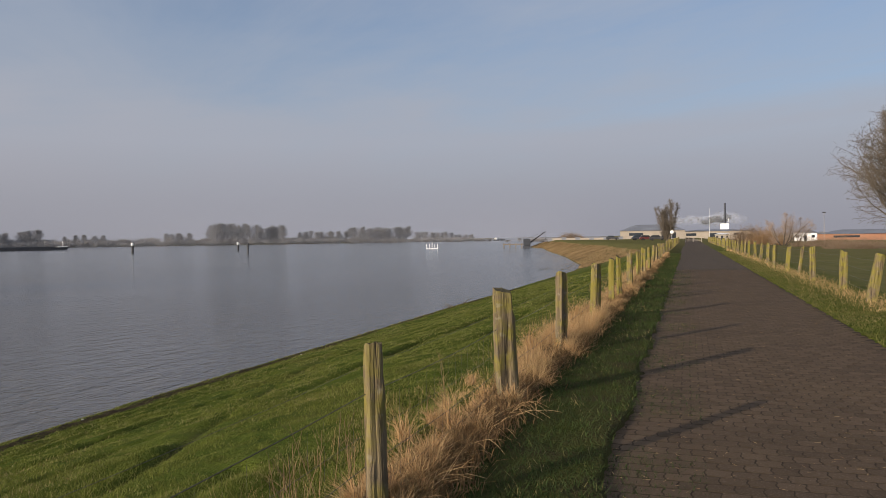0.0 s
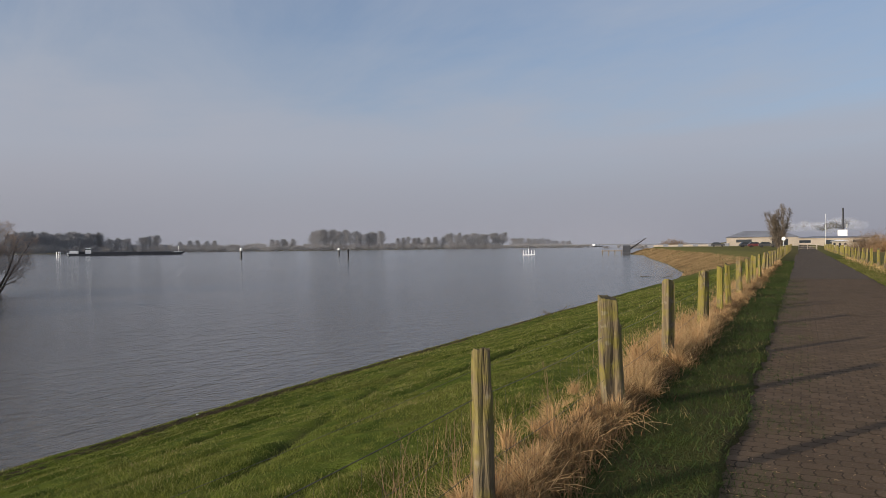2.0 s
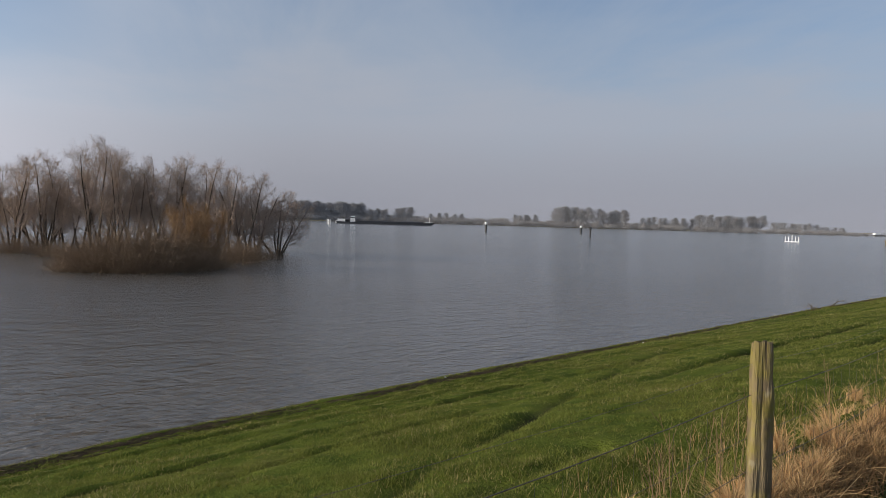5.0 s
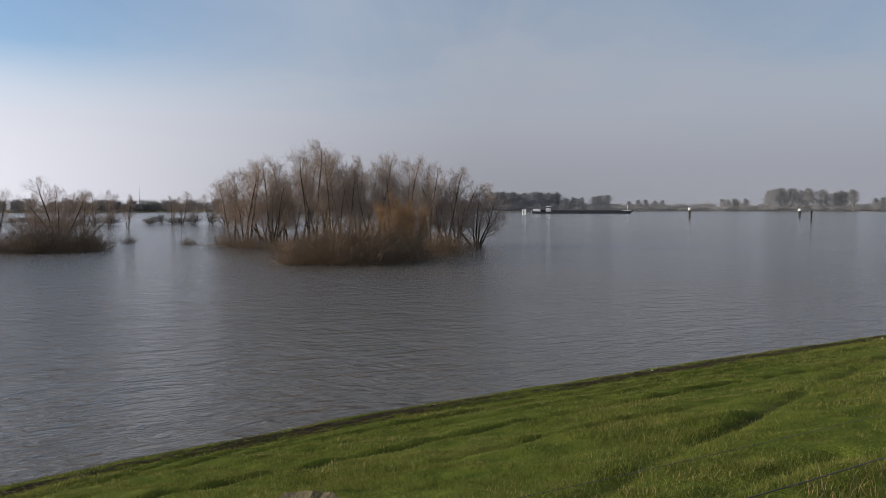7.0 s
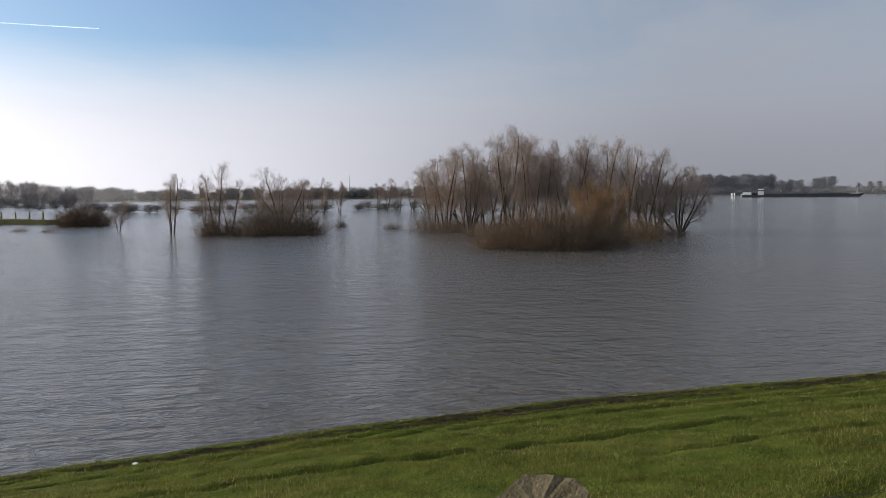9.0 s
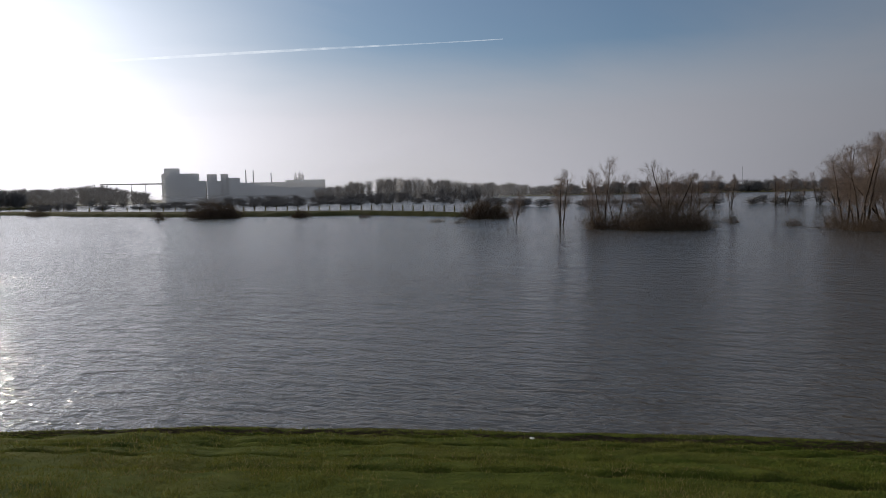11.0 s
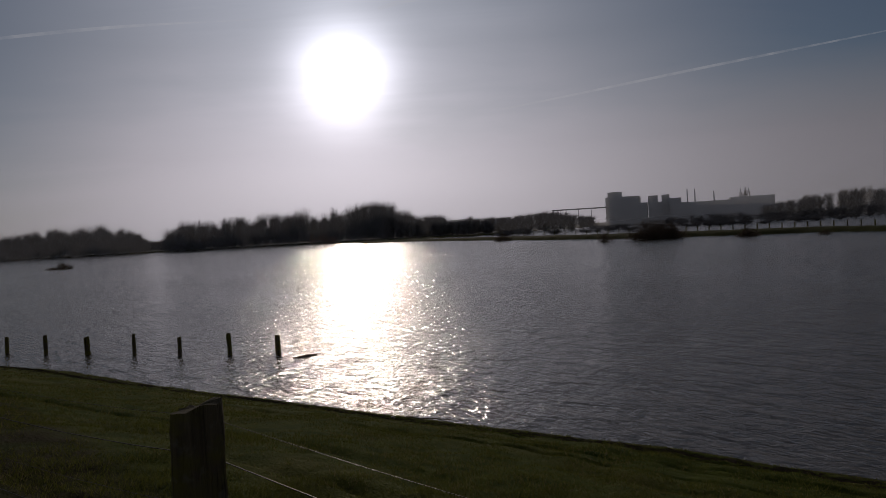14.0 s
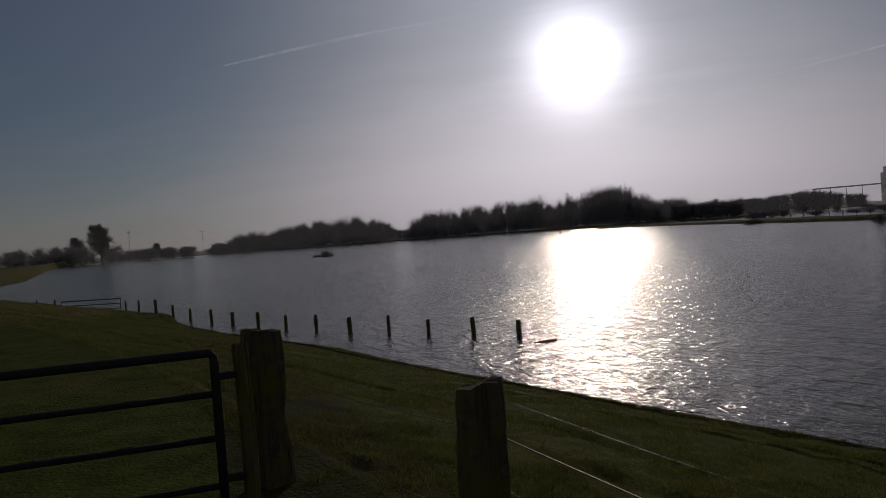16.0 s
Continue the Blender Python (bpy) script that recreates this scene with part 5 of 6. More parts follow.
part("head", Build().box(-0.35, 0.35, -0.14, 0.14, 6.55, 6.72, 0.03).mesh("lamp_head", BLACK), lamp)
sign = thing("road_sign", "round white road sign on a grey post", "sign", (*bearing(1.2, 148), 0), 0)
part("post", Build().tube([(0, 0, -0.3), (0, 0, 2.4)], 0.045, 8).mesh("sign_post", STEEL), sign)
B = Build().tube([(0, -0.03, 0), (0, 0.0, 0)], 0.34, 20)
ob = part("disc", B.mesh("sign_disc", WHITE), sign)
ob.location = (0, -0.06, 2.1)
gate = thing("field_gate", "white wooden barrier gate across the lane's far end", "gate", (-0.6, 154, 0))
for x in (0, 1.5, 3.1):
    part("post", Build().box(x - 0.08, x + 0.08, -0.08, 0.08, -0.2, 1.15, 0.01).mesh("barrier_post", PLASTER), gate)
for z in (0.95, 0.6, 0.25):
    part("rail", Build().box(0, 3.1, -0.03, 0.03, z - 0.045, z + 0.045, 0.008).mesh("barrier_rail", PLASTER), gate)
wall_ = thing("flood_wall", "pale concrete wall of low blocks along the wharf", "wall", (*bearing(10.4, 300), -0.4))
wx, wy = bearing(10.4, 300)
for i in range(16):
    x, y = bearing(10.4 - i * 0.36, 300 - i * 1.0)
    ob = part("block", Build().box(-0.92, 0.92, -0.3, 0.3, -0.6, 0.75 + 0.35 * ((i * 7) % 3 == 0), 0.04).mesh("wall_block", PLASTER if i % 3 else GREY_SHEET), wall_)
    ob.location = (x - wx, y - wy, float(height(x, y)) + 0.4)


def car(az, r, rz, paint, label):
    x, y = bearing(az, r)
    ob = thing("car", label, "car", (x, y, float(height(x, y)) + 0.02), rz, "parked cars")
    part("body", Build().prism([(-2.1, 0.35), (2.1, 0.35), (2.15, 0.75), (1.9, 0.95), (0.9, 1.0), (-1.9, 1.0), (-2.15, 0.7)], -0.85, 0.85).mesh("car_body", paint), ob)
    part("cabin", Build().prism([(-1.8, 1.0), (0.95, 1.0), (0.35, 1.46), (-1.35, 1.46)], -0.75, 0.75).mesh("car_cabin", GLASS_DARK), ob)
    for wx_ in (-1.3, 1.3):
        for wy_ in (-0.87, 0.87):
            wh = part("wheel", Build().tube([(0, -0.1, 0), (0, 0.1, 0)], 0.32, 14).mesh("wheel", RUBBER), ob)
            wh.location = (wx_, wy_, 0.32)
    return ob


car(3.0, 215, 10, RED, "dark red car parked beside the shed")
car(2.25, 205, 5, BLACK, "black car parked beside the shed")
car(3.6, 225, 20, HULL, "dark blue car parked beside the shed")
car(5.6, 250, 5, BLACK, "black car parked by the wharf wall")

# ---------------------------------------------------------------- sheets standing in for distance haze, and steam


def haze_sheet(az0, az1, r, top, most):
    """A thin upright sheet on an arc that stands in for distance haze, densest over the water, thinning out upwards and
    at its ends.
    """
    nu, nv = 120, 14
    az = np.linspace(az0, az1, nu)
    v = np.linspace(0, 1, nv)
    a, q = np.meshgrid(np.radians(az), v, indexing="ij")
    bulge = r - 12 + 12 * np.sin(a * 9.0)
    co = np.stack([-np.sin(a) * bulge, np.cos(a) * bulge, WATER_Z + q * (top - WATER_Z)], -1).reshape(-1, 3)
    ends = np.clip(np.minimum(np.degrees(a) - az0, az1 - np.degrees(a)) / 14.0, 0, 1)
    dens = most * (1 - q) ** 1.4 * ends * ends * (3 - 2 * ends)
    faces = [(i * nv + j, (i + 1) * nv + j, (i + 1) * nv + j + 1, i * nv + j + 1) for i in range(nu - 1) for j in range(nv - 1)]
    me = mesh_of("mist", co, faces, HAZE_AND_STEAM, True)
    att = me.attributes.new("white_film", "FLOAT", "POINT")
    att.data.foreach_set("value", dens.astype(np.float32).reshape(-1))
    return tagged(new("mist", me), "upright translucent sheet standing in for distance haze", "mist", kind="structure")


# steam that drifts from the works at the lane's far end
rs = np.random.RandomState(8)
ball = bmesh.new()
bmesh.ops.create_icosphere(ball, subdivisions=2, radius=1.0)
ball_v = np.array([tuple(q.co) for q in ball.verts])
ball_f = [tuple(q.index for q in f.verts) for f in ball.faces]
ball.free()
puff_v, puff_f = [], []
for k in range(34):
    t = k / 33
    x, y = bearing(1.1 - 4.2 * t + 0.25 * rs.randn(), 455 + 5 * rs.randn())
    size = (1.3 + 2.1 * rs.rand()) * (0.7 + 0.9 * t)
    bump = 1 + 0.22 * np.sin(ball_v @ (rs.randn(3, 4) * 3.0)).mean(1, keepdims=True)
    puff_f += [tuple(i + len(puff_v) * len(ball_v) for i in f) for f in ball_f]
    puff_v.append(ball_v * bump * size * np.array([1.5, 1.0, 0.7]) + np.array([x, y, 9.5 + 1.5 * t + 1.4 * rs.randn()]))
me = mesh_of("steam", np.concatenate(puff_v), puff_f, HAZE_AND_STEAM, True)
att = me.attributes.new("white_film", "FLOAT", "POINT")
att.data.foreach_set("value", np.full(len(me.vertices), 0.10, np.float32))
tagged(new("steam", me), "drifting white steam above the works", "steam", kind="stuff")

# haze sheets added before woods, silo works and far bank to pale them
haze_sheet(88, 212, 525, 62, 0.13)
haze_sheet(97, 205, 692, 74, 0.40)
haze_sheet(2, 84, 812, 66, 0.16)

# ---------------------------------------------------------------- silo works over the flood plain


works = thing("silo_works", "large grey concrete grain silo works behind the flood plain", "building", (*bearing(128.3, 700), -2.5), 0)
works.rotation_euler = (0, 0, math.atan2(bearing(116, 700)[1] - bearing(128.3, 700)[1], bearing(116, 700)[0] - bearing(128.3, 700)[0]))
deg = 700 * math.pi / 180


def block(name, a0, a1, el, deep, mat_, z0=0.0, y0=0.0):
    h = 4.1 + 700 * math.tan(radians(el))
    return part(name, Build().box((128.3 - a0) * deg, (128.3 - a1) * deg, y0, y0 + deep, z0, h, 0.15).mesh(name, mat_), works)


block("silo_tower", 128.3, 125.75, 1.85, 24, CONCRETE)
block("head_house", 128.15, 127.1, 2.25, 10, CONCRETE, 20, 4)
block("low_block", 125.75, 125.2, 1.30, 20, CONCRETE)
block("mill_tower", 125.1, 124.4, 1.78, 16, CONCRETE)
block("low_block", 124.45, 123.8, 1.28, 20, CONCRETE)
block("mill_tower", 124.1, 123.55, 1.80, 14, CONCRETE)
block("mill", 123.7, 122.7, 1.50, 22, CONCRETE)
block("hall", 122.7, 116.4, 1.12, 40, CONCRETE)
block("hall", 119.2, 116.2, 1.30, 30, CONCRETE, 0, 5)
for a, el in ((122.25, 2.1), (121.7, 2.1), (120.35, 1.85)):
    x = (128.3 - a) * deg
    part("chimney", Build().tube([(x, 8, 4), (x, 8, 4.1 + 700 * math.tan(radians(el)))], [0.7, 0.45], 8).mesh("stack", GREY_SHEET), works)
B = Build().box(-52, 0.5, 2, 4, 4.1 + 700 * math.tan(radians(1.05)), 4.1 + 700 * math.tan(radians(1.15)), 0.05)
part("conveyor", B.mesh("conveyor", GREY_SHEET), works)
for x in (-50, -38, -26, -14):
    part("trestle", Build().box(x - 0.25, x + 0.25, 2.6, 3.2, 0, 17).mesh("trestle", GREY_SHEET), works)
plant(tree_thing("fastigiate_poplar", upright, "slim upright poplar behind the works hall", "tree", "poplars behind the works"), [(118.5, 760, 1.9), (118.2, 760, 2.0), (117.95, 762, 1.9)], -2.5, 7.8, 9, 0.3)
for az, r, el in ((84.3, 930, 1.6), (-176.5 + 360, 800, 1.9), (178.4, 850, 1.6)):
    ml = thing("pylon", "thin lattice mast on the horizon", "mast", (*bearing(az, r), -2.5))
    hh = 4.1 + r * math.tan(radians(el))
    part("shaft", Build().tube([(0, 0, 0), (0, 0, hh)], [0.4, 0.2], 4).mesh("pylon", GREY_SHEET), ml)
    part("arm", Build().box(-2.2, 2.2, -0.2, 0.2, hh - 3.4, hh - 2.9).mesh("pylon_arm", GREY_SHEET), ml)
for az, r in ((49.6, 900), (48.6, 905), (47.9, 900)):
    shed("farmhouse", "farmhouse with a steep roof on the far bank", az + 0.35, az - 0.35, r, 4.0, 8.0, 9, WHITE if az > 49 else BRICK_RED, GREY_SHEET, 3)

# vapour trails high over the sun
for k, (a, b2, wd) in enumerate((((175.8, 13.7), (155.0, 16.6), 9), ((145.3, 17.3), (137.0, 17.9), 16), ((135.9, 9.3), (102.0, 11.85), 7))):
    pts, rad = [], []
    for i in range(25):
        t = i / 24
        az, el = a[0] + (b2[0] - a[0]) * t, a[1] + (b2[1] - a[1]) * t + 0.5 * math.sin(math.pi * t)
        x, y = bearing(az, 4000 * math.cos(radians(el)))
        pts.append((x, y, 4000 * math.sin(radians(el))))
        rad.append(wd * (0.35 + 0.65 * math.sin(math.pi * min(t * 1.1 + 0.08, 1.0))))
    ob = tagged(new("vapour_trail", Build().tube(pts, rad, 6, False).mesh("vapour_trail", TRAIL, True)), "thin white vapour trail across the sky", "cloud", kind="structure")
    ob.visible_shadow = False

# ---------------------------------------------------------------- driftwood and litter at the water's edge


def stick(rng, B, x, y, z, length, r, heading):
    d = Vector((math.cos(heading), math.sin(heading), 0.05))
    pts, rad, _ = limb(rng, B, Vector((x, y, z)), d, length, r, r * 0.3, 5, 5, 0.16, 0.0)
    for t in (0.35, 0.55, 0.75):
        q, dd = at_along(pts, t)
        limb(rng, B, q, side_way(rng, dd, 0.7), length * 0.3, r * 0.5, r * 0.15, 3, 4, 0.2, 0.03)


rng = random.Random(77)
for y, off, l, r in ((42.5, 0.6, 2.6, 0.06), (29.0, 0.9, 1.8, 0.05), (46.0, 0.5, 2.0, 0.05), (17.5, 1.2, 1.0, 0.03), (6.0, 1.0, 0.9, 0.03), (-14.6, 0.35, 1.2, 0.03), (-15.2, 0.25, 0.8, 0.03), (98, -2.0, 5.0, 0.07), (99, -5.0, 4.0, 0.06), (-9.0, 1.4, 0.8, 0.04)):
    x = float(shore_x(y)) + off
    B = Build()
    stick(rng, B, 0, 0, 0.05, l, r, rng.uniform(1.2, 1.9))
    if l > 1.5:
        stick(rng, B, 0.3, 0.2, 0.08, l * 0.7, r * 0.8, rng.uniform(1.9, 2.6))
    ob = new("driftwood", B.mesh("driftwood", WRACK))
    ob.location = (x, y, max(float(height(x, y)), WATER_Z) + 0.01)
    ob.scale = (1, 1, 0.45)
    tagged(ob, "dark wet driftwood branch washed up on the grass", "branch", "driftwood")
log = new("log", Build().tube([(0, 0, 0.0), (0.5, 0.05, 0.03), (1.0, 0.0, 0.0)], [0.03, 0.045, 0.03], 9).mesh("log", DRIFT))
log.location = (*bearing(152, 29.5), WATER_Z)
tagged(log, "dark log floating in the shallow flood", "log")
for k in range(7):
    y = rng.uniform(-24, 30)
    x = float(shore_x(y)) + rng.uniform(0.35, 2.4)
    s = rng.uniform(0.02, 0.05)
    ob = new("litter", Build().box(-s, s, -s * 0.7, s * 0.7, 0, s * 0.7, s * 0.2).mesh("litter", LITTER))
    ob.location = (x, y, float(height(x, y)) + 0.02)
    ob.rotation_euler = (rng.uniform(-0.3, 0.3), rng.uniform(-0.3, 0.3), rng.random() * 6)
    tagged(ob, "small pale piece of litter on the grass", "litter", "litter along the shore")

# flotsam line of straw and reed left by the flood
rs = np.random.RandomState(3)
k = 26000
y = rs.uniform(-40, 60, k)
y = y[waves(0 * y, y, 81, 8, 0.3, 3.0) + 0.7 * rs.rand(k) > 0.2]
k = len(y)
x = shore_x(y) + 1.0 + 0.45 * waves(0 * y, y, 82, 8, 0.2, 2.0) + 0.14 * rs.randn(k) + (rs.rand(k) < 0.3) * 0.6 * rs.rand(k)
z = height(x, y) + 0.01 + 0.03 * rs.rand(k)
a = rs.randn(k) * 0.5 + 1.57
l = 0.05 + 0.12 * rs.rand(k)
wv = 0.006 + 0.010 * rs.rand(k) ** 2
d = np.stack([np.cos(a) * l, np.sin(a) * l, 0.02 * rs.randn(k)], 1)
o = np.stack([-np.sin(a) * wv, np.cos(a) * wv, wv], 1)
c = np.stack([x, y, z], 1)
tagged(new("flotsam", tri_mesh("flotsam", np.stack([c - d, c + o, c + d], 1), WRACK)), "brown flotsam line of reed scraps along the shore", "debris", kind="stuff")

# ---------------------------------------------------------------- grass


def blade_tris(rs, x, y, z, tall, wide, bend):
    """Bent blades: two faces each, in one island."""
    k = len(x)
    a = rs.rand(k) * 6.283
    lean = bend * (0.3 + rs.rand(k))
    tip = np.stack([x + np.cos(a) * tall * lean, y + np.sin(a) * tall * lean, z + tall * (1 - 0.35 * lean)], 1)
    b3 = rs.rand(k) * 6.283
    o = np.stack([np.cos(b3) * wide, np.sin(b3) * wide, np.zeros(k)], 1)
    c = np.stack([x, y, z - 0.01], 1)
    return np.stack([c - o, c + o, tip], 1)


rs = np.random.RandomState(11)
# turf of the slope, denser towards the lane
k = 1150000
r = 3.0 * (60 / 3.0) ** (rs.rand(k) ** 0.85)
az = rs.uniform(-5, 192, k)
x, y = -np.sin(np.radians(az)) * r, np.cos(np.radians(az)) * r
t = (x - shore_x(y)) / (crest_x(y) - shore_x(y))
clump = waves(x, y, 41, 9, 1.5, 9.0) + 0.7 * waves(x, y, 42, 9, 6, 25) + 0.8 * waves(x, y, 43, 14, 18, 60)
keep = (t > 0.001) & (t < 1.03) & (clump + 0.9 * rs.rand(k) > 0.22)
keep &= rs.rand(k) > 1.1 * treads(x, y)
x, y, r, clump = x[keep], y[keep], r[keep], clump[keep]
m = len(x)
tall = (0.018 + 0.030 * rs.rand(m)) * np.clip(1 + 1.3 * clump, 0.25, 2.6) * (1 + 0.012 * r)
tagged(new("grass", tri_mesh("slope_grass", blade_tris(rs, x, y, height(x, y), tall, 0.0028 * (0.6 + r / 7.0), 0.9), BLADE)), "short green winter turf on the dike slope", "grass", kind="stuff")

# verges beside the lane
k = 60000
y = 2.0 + 60 * rs.rand(k) ** 2.2
x = -0.48 - 1.25 * rs.rand(k) ** 0.7 + 0.10 * np.sin(y * 2.1)
keep = waves(x, y, 45, 9, 2, 9) + 1.3 * rs.rand(k) > 0.35
x, y = x[keep], y[keep]
m = len(x)
tagged(new("grass", tri_mesh("verge_grass", blade_tris(rs, x, y, height(x, y), 0.03 + 0.07 * rs.rand(m) ** 2, 0.0030 * (1 + y / 12), 1.0), SHADED_VERGE)), "rough grass on the lane's verge, shade put into its dark green", "grass", kind="stuff")
k = 50000
y = 8.0 + 60 * rs.rand(k) ** 1.6
x = 2.36 + 1.7 * rs.rand(k) - 0.06 * np.sin(y * 1.3)
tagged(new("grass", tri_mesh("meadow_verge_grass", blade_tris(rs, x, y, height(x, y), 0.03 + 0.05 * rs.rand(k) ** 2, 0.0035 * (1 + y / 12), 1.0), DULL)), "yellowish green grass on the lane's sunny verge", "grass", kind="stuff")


# scraps of straw and dead leaf blown over the lane
k = 2600
y = 3.0 + 34 * rs.rand(k) ** 1.6
x = -0.75 + 3.1 * rs.rand(k) ** 1.7
a, l = rs.rand(k) * 6.283, 0.008 + 0.035 * rs.rand(k) ** 2
d = np.stack([np.cos(a) * l, np.sin(a) * l, 0 * a], 1)
o = np.stack([-np.sin(a), np.cos(a), 0.4 + 0 * a], 1) * 0.0024
c = np.stack([x, y, 0.006 + 0.012 * (1 - np.abs(x - 0.83) / 1.6)], 1)
tagged(new("straw_scraps", tri_mesh("straw_scraps", np.stack([c - d, c + o, c + d], 1), STRAW)), "scraps of dry straw scattered over the lane", "debris", kind="stuff")
# grass creeping from the verge into the joints
k = 20000
y = 2.8 + 30 * rs.rand(k) ** 1.8
x = -0.84 + 0.80 * rs.rand(k) ** 2.0
keep = waves(x, y, 47, 9, 2, 9) + 0.8 * rs.rand(k) > 0.45
x, y = x[keep], y[keep]
tagged(new("grass", tri_mesh("joint_grass", blade_tris(rs, x, y, 0.0 * x, 0.015 + 0.035 * rs.rand(len(x)) ** 2, 0.0026 * (1 + y / 12), 1.0), SHADED_VERGE)), "low grass and moss creeping between the edge pavers", "grass", kind="stuff")


def straw_tris(rs, x, y, z, tall, wide, bend, seg=3, a=None):
    k = len(x)
    a = rs.rand(k) * 6.283 if a is None else a
    b3 = rs.rand(k) * 6.283
    o = np.stack([np.cos(b3), np.sin(b3), np.zeros(k)], 1)
    lean = bend * (0.2 + rs.rand(k))
    out = []
    last = None
    for i in range(seg + 1):
        s = i / seg
        c = np.stack([x + np.cos(a) * tall * lean * s * s, y + np.sin(a) * tall * lean * s * s, z - 0.02 + tall * (s - 0.38 * lean * s * s)], 1)
        wd = (wide * (1 - s))[:, None]
        pair = (c - o * wd, c + o * wd)
        if last is not None:
            out.append(np.stack([last[0], last[1], pair[1]], 1))
            if i < seg:
                out.append(np.stack([last[0], pair[1], pair[0]], 1))
        last = pair
    return np.concatenate(out)


# dry grass along the fence, in tussocks that lean outwards
count = 380
cy = 2.6 + 58 * np.sort(rs.rand(count)) ** 1.7
cxs = -1.84 + 0.15 * rs.randn(count) - 0.5 * (rs.rand(count) < 0.18) * rs.rand(count)
size = 0.45 + 0.85 * rs.rand(count) ** 1.6
size *= 0.75 + 0.45 * waves(cxs * 0, cy, 51, 6, 0.5, 3.0)
drift = rs.rand(count) * 6.283
which = rs.randint(0, count, 105000)
k = len(which)
a, q = rs.rand(k) * 6.283, np.abs(rs.randn(k)) * 0.082
x, y = cxs[which] + np.cos(a) * q * size[which], cy[which] + np.sin(a) * q * size[which]
tall = (0.08 + 0.40 * rs.rand(k) ** 1.2) * size[which]
head = np.where(rs.rand(k) < 0.35, drift[which] + 0.5 * rs.randn(k), a + 0.9 * rs.randn(k))
tagged(new("dry_grass", tri_mesh("dry_grass", straw_tris(rs, x, y, height(x, y), tall, 0.0028 * (1 + y / 15), 0.50 + 3.5 * q + 0.5 * rs.rand(k) ** 2, 4, head), STRAW)), "tussocks of straw-coloured dead grass along the fence", "grass", kind="stuff")
k = 16000
y = 2.6 + 34 * rs.rand(k) ** 1.5
x = -1.90 - 1.4 * rs.rand(k) ** 1.9
keep = waves(x, y, 55, 8, 1.5, 7) + rs.rand(k) > 0.75
x, y = x[keep], y[keep]
tagged(new("dry_grass", tri_mesh("dry_stalks", straw_tris(rs, x, y, height(x, y), 0.06 + 0.34 * rs.rand(len(x)) ** 3, 0.0013 * (1 + y / 14), 0.6), STRAW)), "scattered dry stalks below the fence", "grass", kind="stuff")
k = 6000
y = 16 + 60 * rs.rand(k) ** 1.5
x = 3.75 + 0.28 * rs.randn(k)
tagged(new("dry_grass", tri_mesh("meadow_dry_grass", straw_tris(rs, x, y, height(x, y), 0.08 + 0.24 * rs.rand(k) ** 2, 0.0016 * (1 + y / 20), 0.8), STRAW)), "dead grass under the meadow fence", "grass", kind="stuff")
# reeds on the spit's bank
k = 60000
y = 100 + 210 * rs.rand(k)
t = rs.rand(k)
x = shore_x(y) + (crest_x(y) - shore_x(y)) * (0.02 + 0.75 * t)
keep = waves(x, y, 61, 9, 0.1, 1.0) + 1.2 * rs.rand(k) > 0.1 + 0.5 * t
x, y = x[keep], y[keep]
tagged(new("reeds", tri_mesh("reeds", straw_tris(rs, x, y, height(x, y), 0.15 + 0.35 * rs.rand(len(x)), 0.04 * np.ones(len(x)), 0.9, 2), REED)), "dry golden reeds on the bank of the spit", "reeds", kind="stuff")
k = 42000
y = 2.2 + 55 * rs.rand(k) ** 1.9
x = -1.78 + 0.12 * rs.randn(k) + 0.08 * waves(0 * y, y, 57, 6, 1.0, 6.0)
tagged(new("dry_grass", tri_mesh("thatch", straw_tris(rs, x, y, height(x, y), 0.07 + 0.16 * rs.rand(k), 0.0050 * (1 + y / 14), 1.2, 2), THATCH)), "matted brown dead grass at the foot of the fence", "grass", kind="stuff")
# bare weed stalks among the dry grass
rng = random.Random(5)
for k in range(10):
    y = rng.choice((2.5, 3.0, 3.4, 4.2, 4.6, 5.2, 5.8, 7.5))+ rng.uniform(-0.3, 0.3)
    x = -1.95 - rng.random() * 0.55
    B = Build()
    for j in range(3):
        pts, _, _ = limb(rng, B, Vector((rng.uniform(-0.1, 0.1), rng.uniform(-0.1, 0.1), -0.02)), Vector((rng.gauss(0, 0.14), rng.gauss(0, 0.14), 1)), rng.uniform(0.3, 0.65), 0.0032, 0.0014, 4, 4, 0.05, 0.0)
        for t in (0.5, 0.7, 0.85):
            q, dd = at_along(pts, t)
            limb(rng, B, q, side_way(rng, dd, 0.6), rng.uniform(0.08, 0.2), 0.0022, 0.001, 2, 3, 0.1, 0.02)
    ob = new("weed_stalk", B.mesh("weed_stalk", REED))
    ob.location = (x, y, float(height(x, y)))
    tagged(ob, "bare brown weed stalks beside the fence", "plant", kind="stuff")

for k in range(9):
    y = 2.9 + 0.5 * k + rng.uniform(-0.15, 0.15)
    B = Build()
    for j in range(3):
        pts, _, _ = limb(rng, B, Vector((rng.uniform(-0.05, 0.05), rng.uniform(-0.1, 0.1), -0.02)), Vector((rng.uniform(0.4, 1.0), rng.uniform(-0.6, 0.3), 0.9)), rng.uniform(0.25, 0.5), 0.0030, 0.0010, 6, 4, 0.10, -0.20)
        for t in (0.45, 0.7):
            q, dd = at_along(pts, t)
            limb(rng, B, q, side_way(rng, dd, 0.7), rng.uniform(0.08, 0.22), 0.0026, 0.001, 3, 3, 0.12, -0.05)
    ob = new("weed_stalk", B.mesh("weed_stalk", STRAW))
    ob.location = (-1.70 + rng.uniform(-0.08, 0.06), y, float(height(-1.7, y)))
    tagged(ob, "pale arching dead stalks leaning over the verge", "plant", kind="stuff")

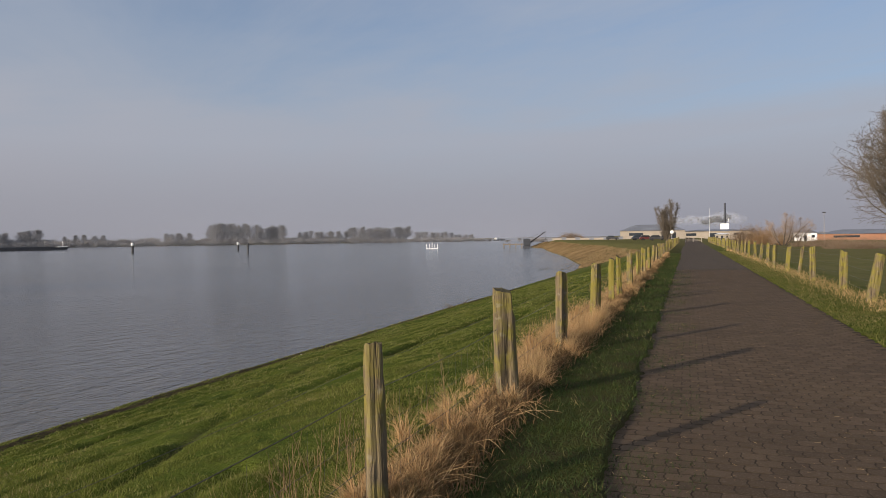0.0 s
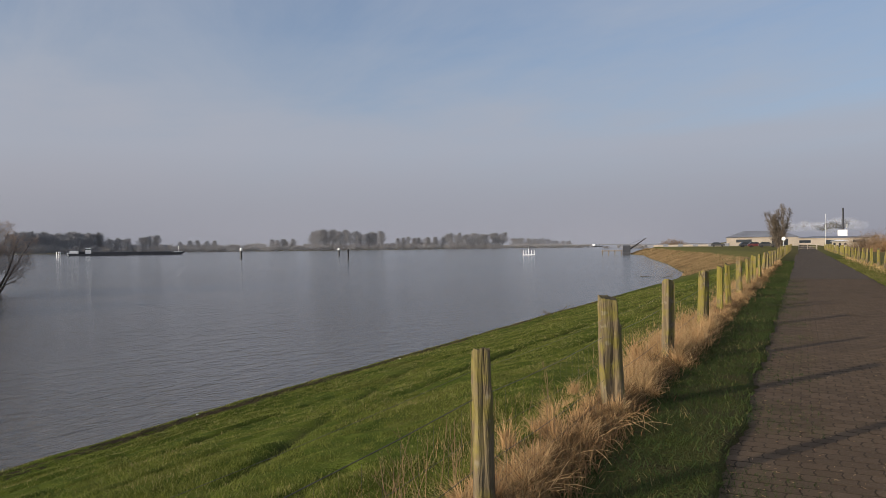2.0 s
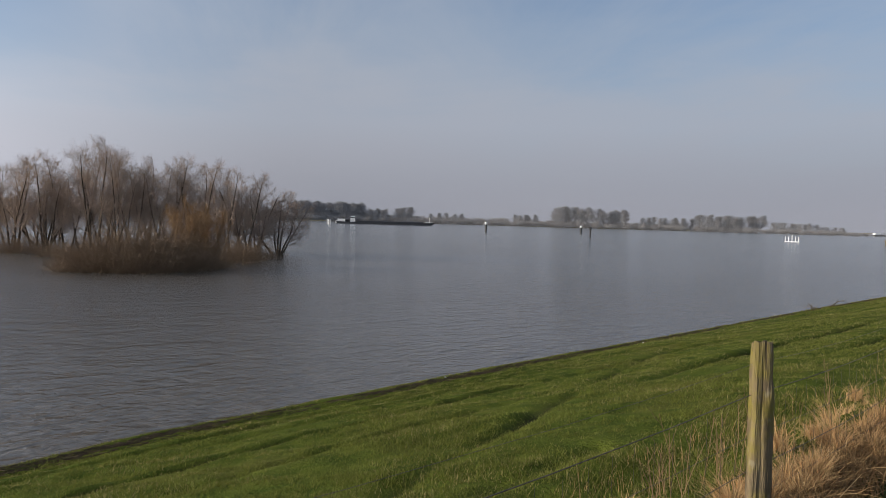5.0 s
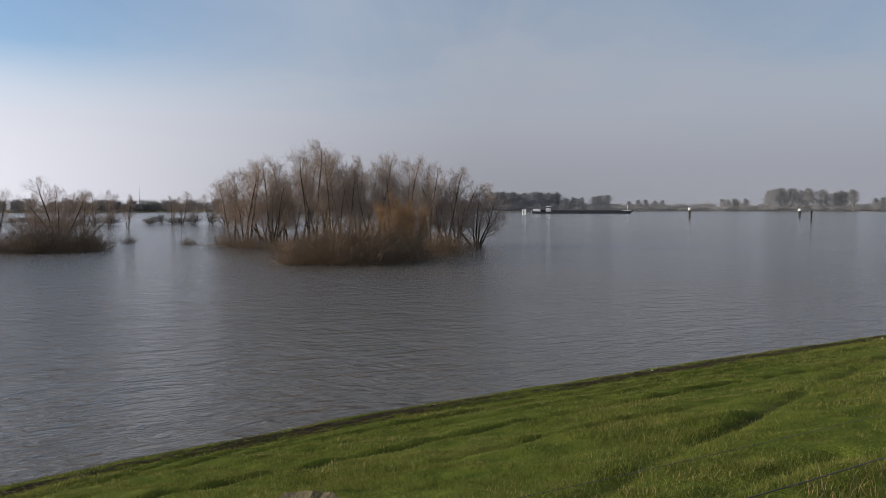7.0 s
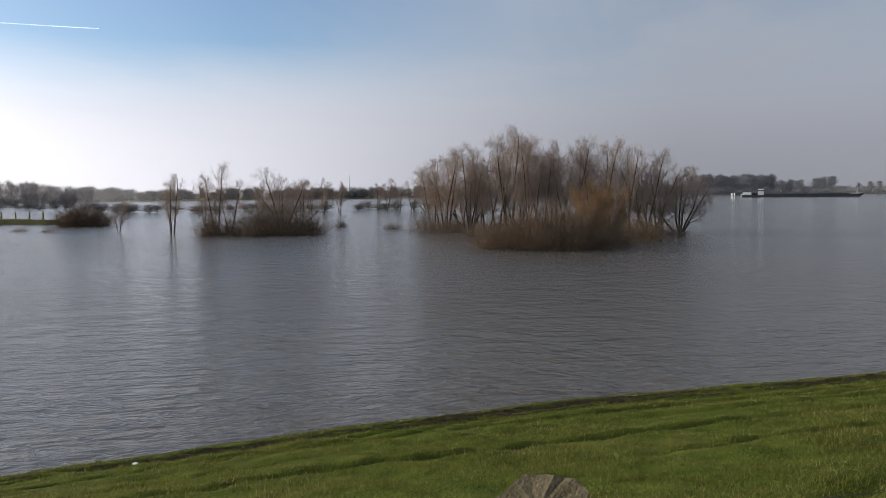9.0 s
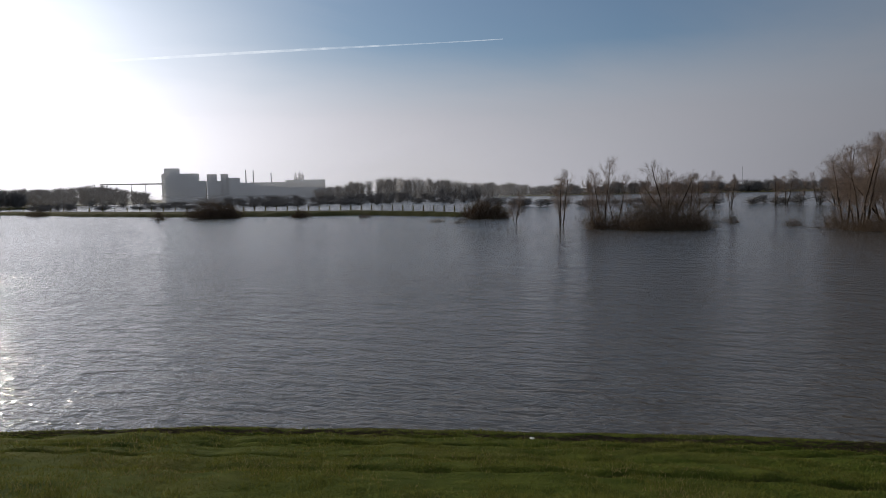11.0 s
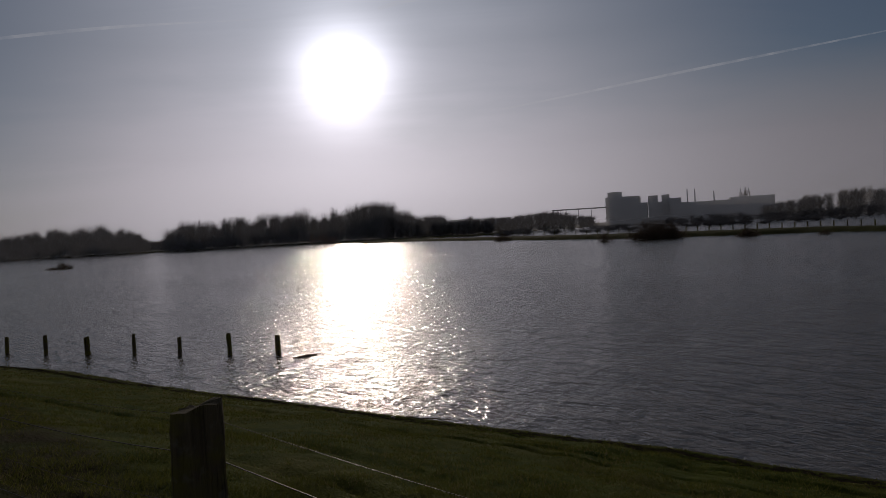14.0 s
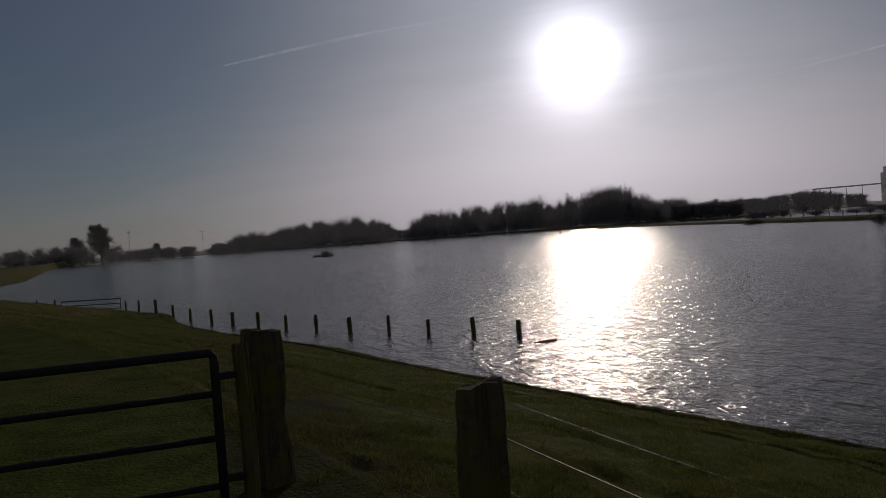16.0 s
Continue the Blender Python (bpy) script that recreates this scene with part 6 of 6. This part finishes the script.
# ---------------------------------------------------------------- paving stones, each an interlocking block
PW, PD = 0.170, 0.150


def paver_outline():
    g = 0.0034
    a, b2, cut = PW / 2 - g, PD / 2 - 0.0062, 0.010
    return [(-a, -b2), (a, -b2), (a, -b2 * 0.6), (a - cut, -b2 * 0.25), (a - cut, b2 * 0.25), (a, b2 * 0.6), (a, b2), (-a, b2), (-a, b2 * 0.6), (-a - cut, b2 * 0.25), (-a - cut, -b2 * 0.25), (-a, -b2 * 0.6)]


OUT = paver_outline()


def paver_mesh(tip):
    v, f = [], []
    m = len(OUT)
    for z, s in ((-0.02, 1.0), (-0.0014, 1.0), (0.0, 0.968)):
        v += [(x * s, y * s, z + tip * x * 0.02) for x, y in OUT]
    for r in (0, 1):
        for i in range(m):
            j = (i + 1) % m
            f.append((r * m + i, r * m + j, (r + 1) * m + j, (r + 1) * m + i))
    f.append(tuple(2 * m + i for i in range(m)))
    return v, f


SIDES = [1] * (2 * len(OUT)) + [0]
kinds = [mesh_of("paver", *paver_mesh(t), [PAVER, JOINT], False, SIDES) for t in (-0.4, -0.15, 0.15, 0.4)]
rng = random.Random(9)
rest_v, rest_f = [], []
single = 0
for row in range(int((PAVE1 - PAVE0) / PD)):
    y = PAVE0 + (row + 0.5) * PD
    for col in range(-1, 19):
        x = -0.74 + (col + 0.5 + 0.5 * (row % 2)) * PW
        if x > 2.38:
            continue
        dz = rng.uniform(-0.0011, 0.0011) + 0.012 * (1 - abs(x - 0.83) / 1.6)
        if 3.6 < y < 6.4 and -0.4 < x < 2.0 and single < 300:
            ob = new("paver", kinds[rng.randrange(4)])
            ob.location = (x, y, dz - 0.004)
            ob.rotation_euler = (0, 0, rng.uniform(-0.02, 0.02))
            ob.parent = pavement
            single += 1
        else:
            v, f = paver_mesh(rng.uniform(-0.4, 0.4))
            k = len(rest_v)
            rest_v += [(a + x, b2 + y, c3 + dz - 0.004) for a, b2, c3 in v]
            rest_f += [tuple(k + i for i in q) for q in f]
ob = new("pavers", mesh_of("pavers", rest_v, rest_f, [PAVER, JOINT], False, SIDES * (len(rest_f) // len(SIDES))))
ob.parent = pavement
tagged(ob, kind="stuff")
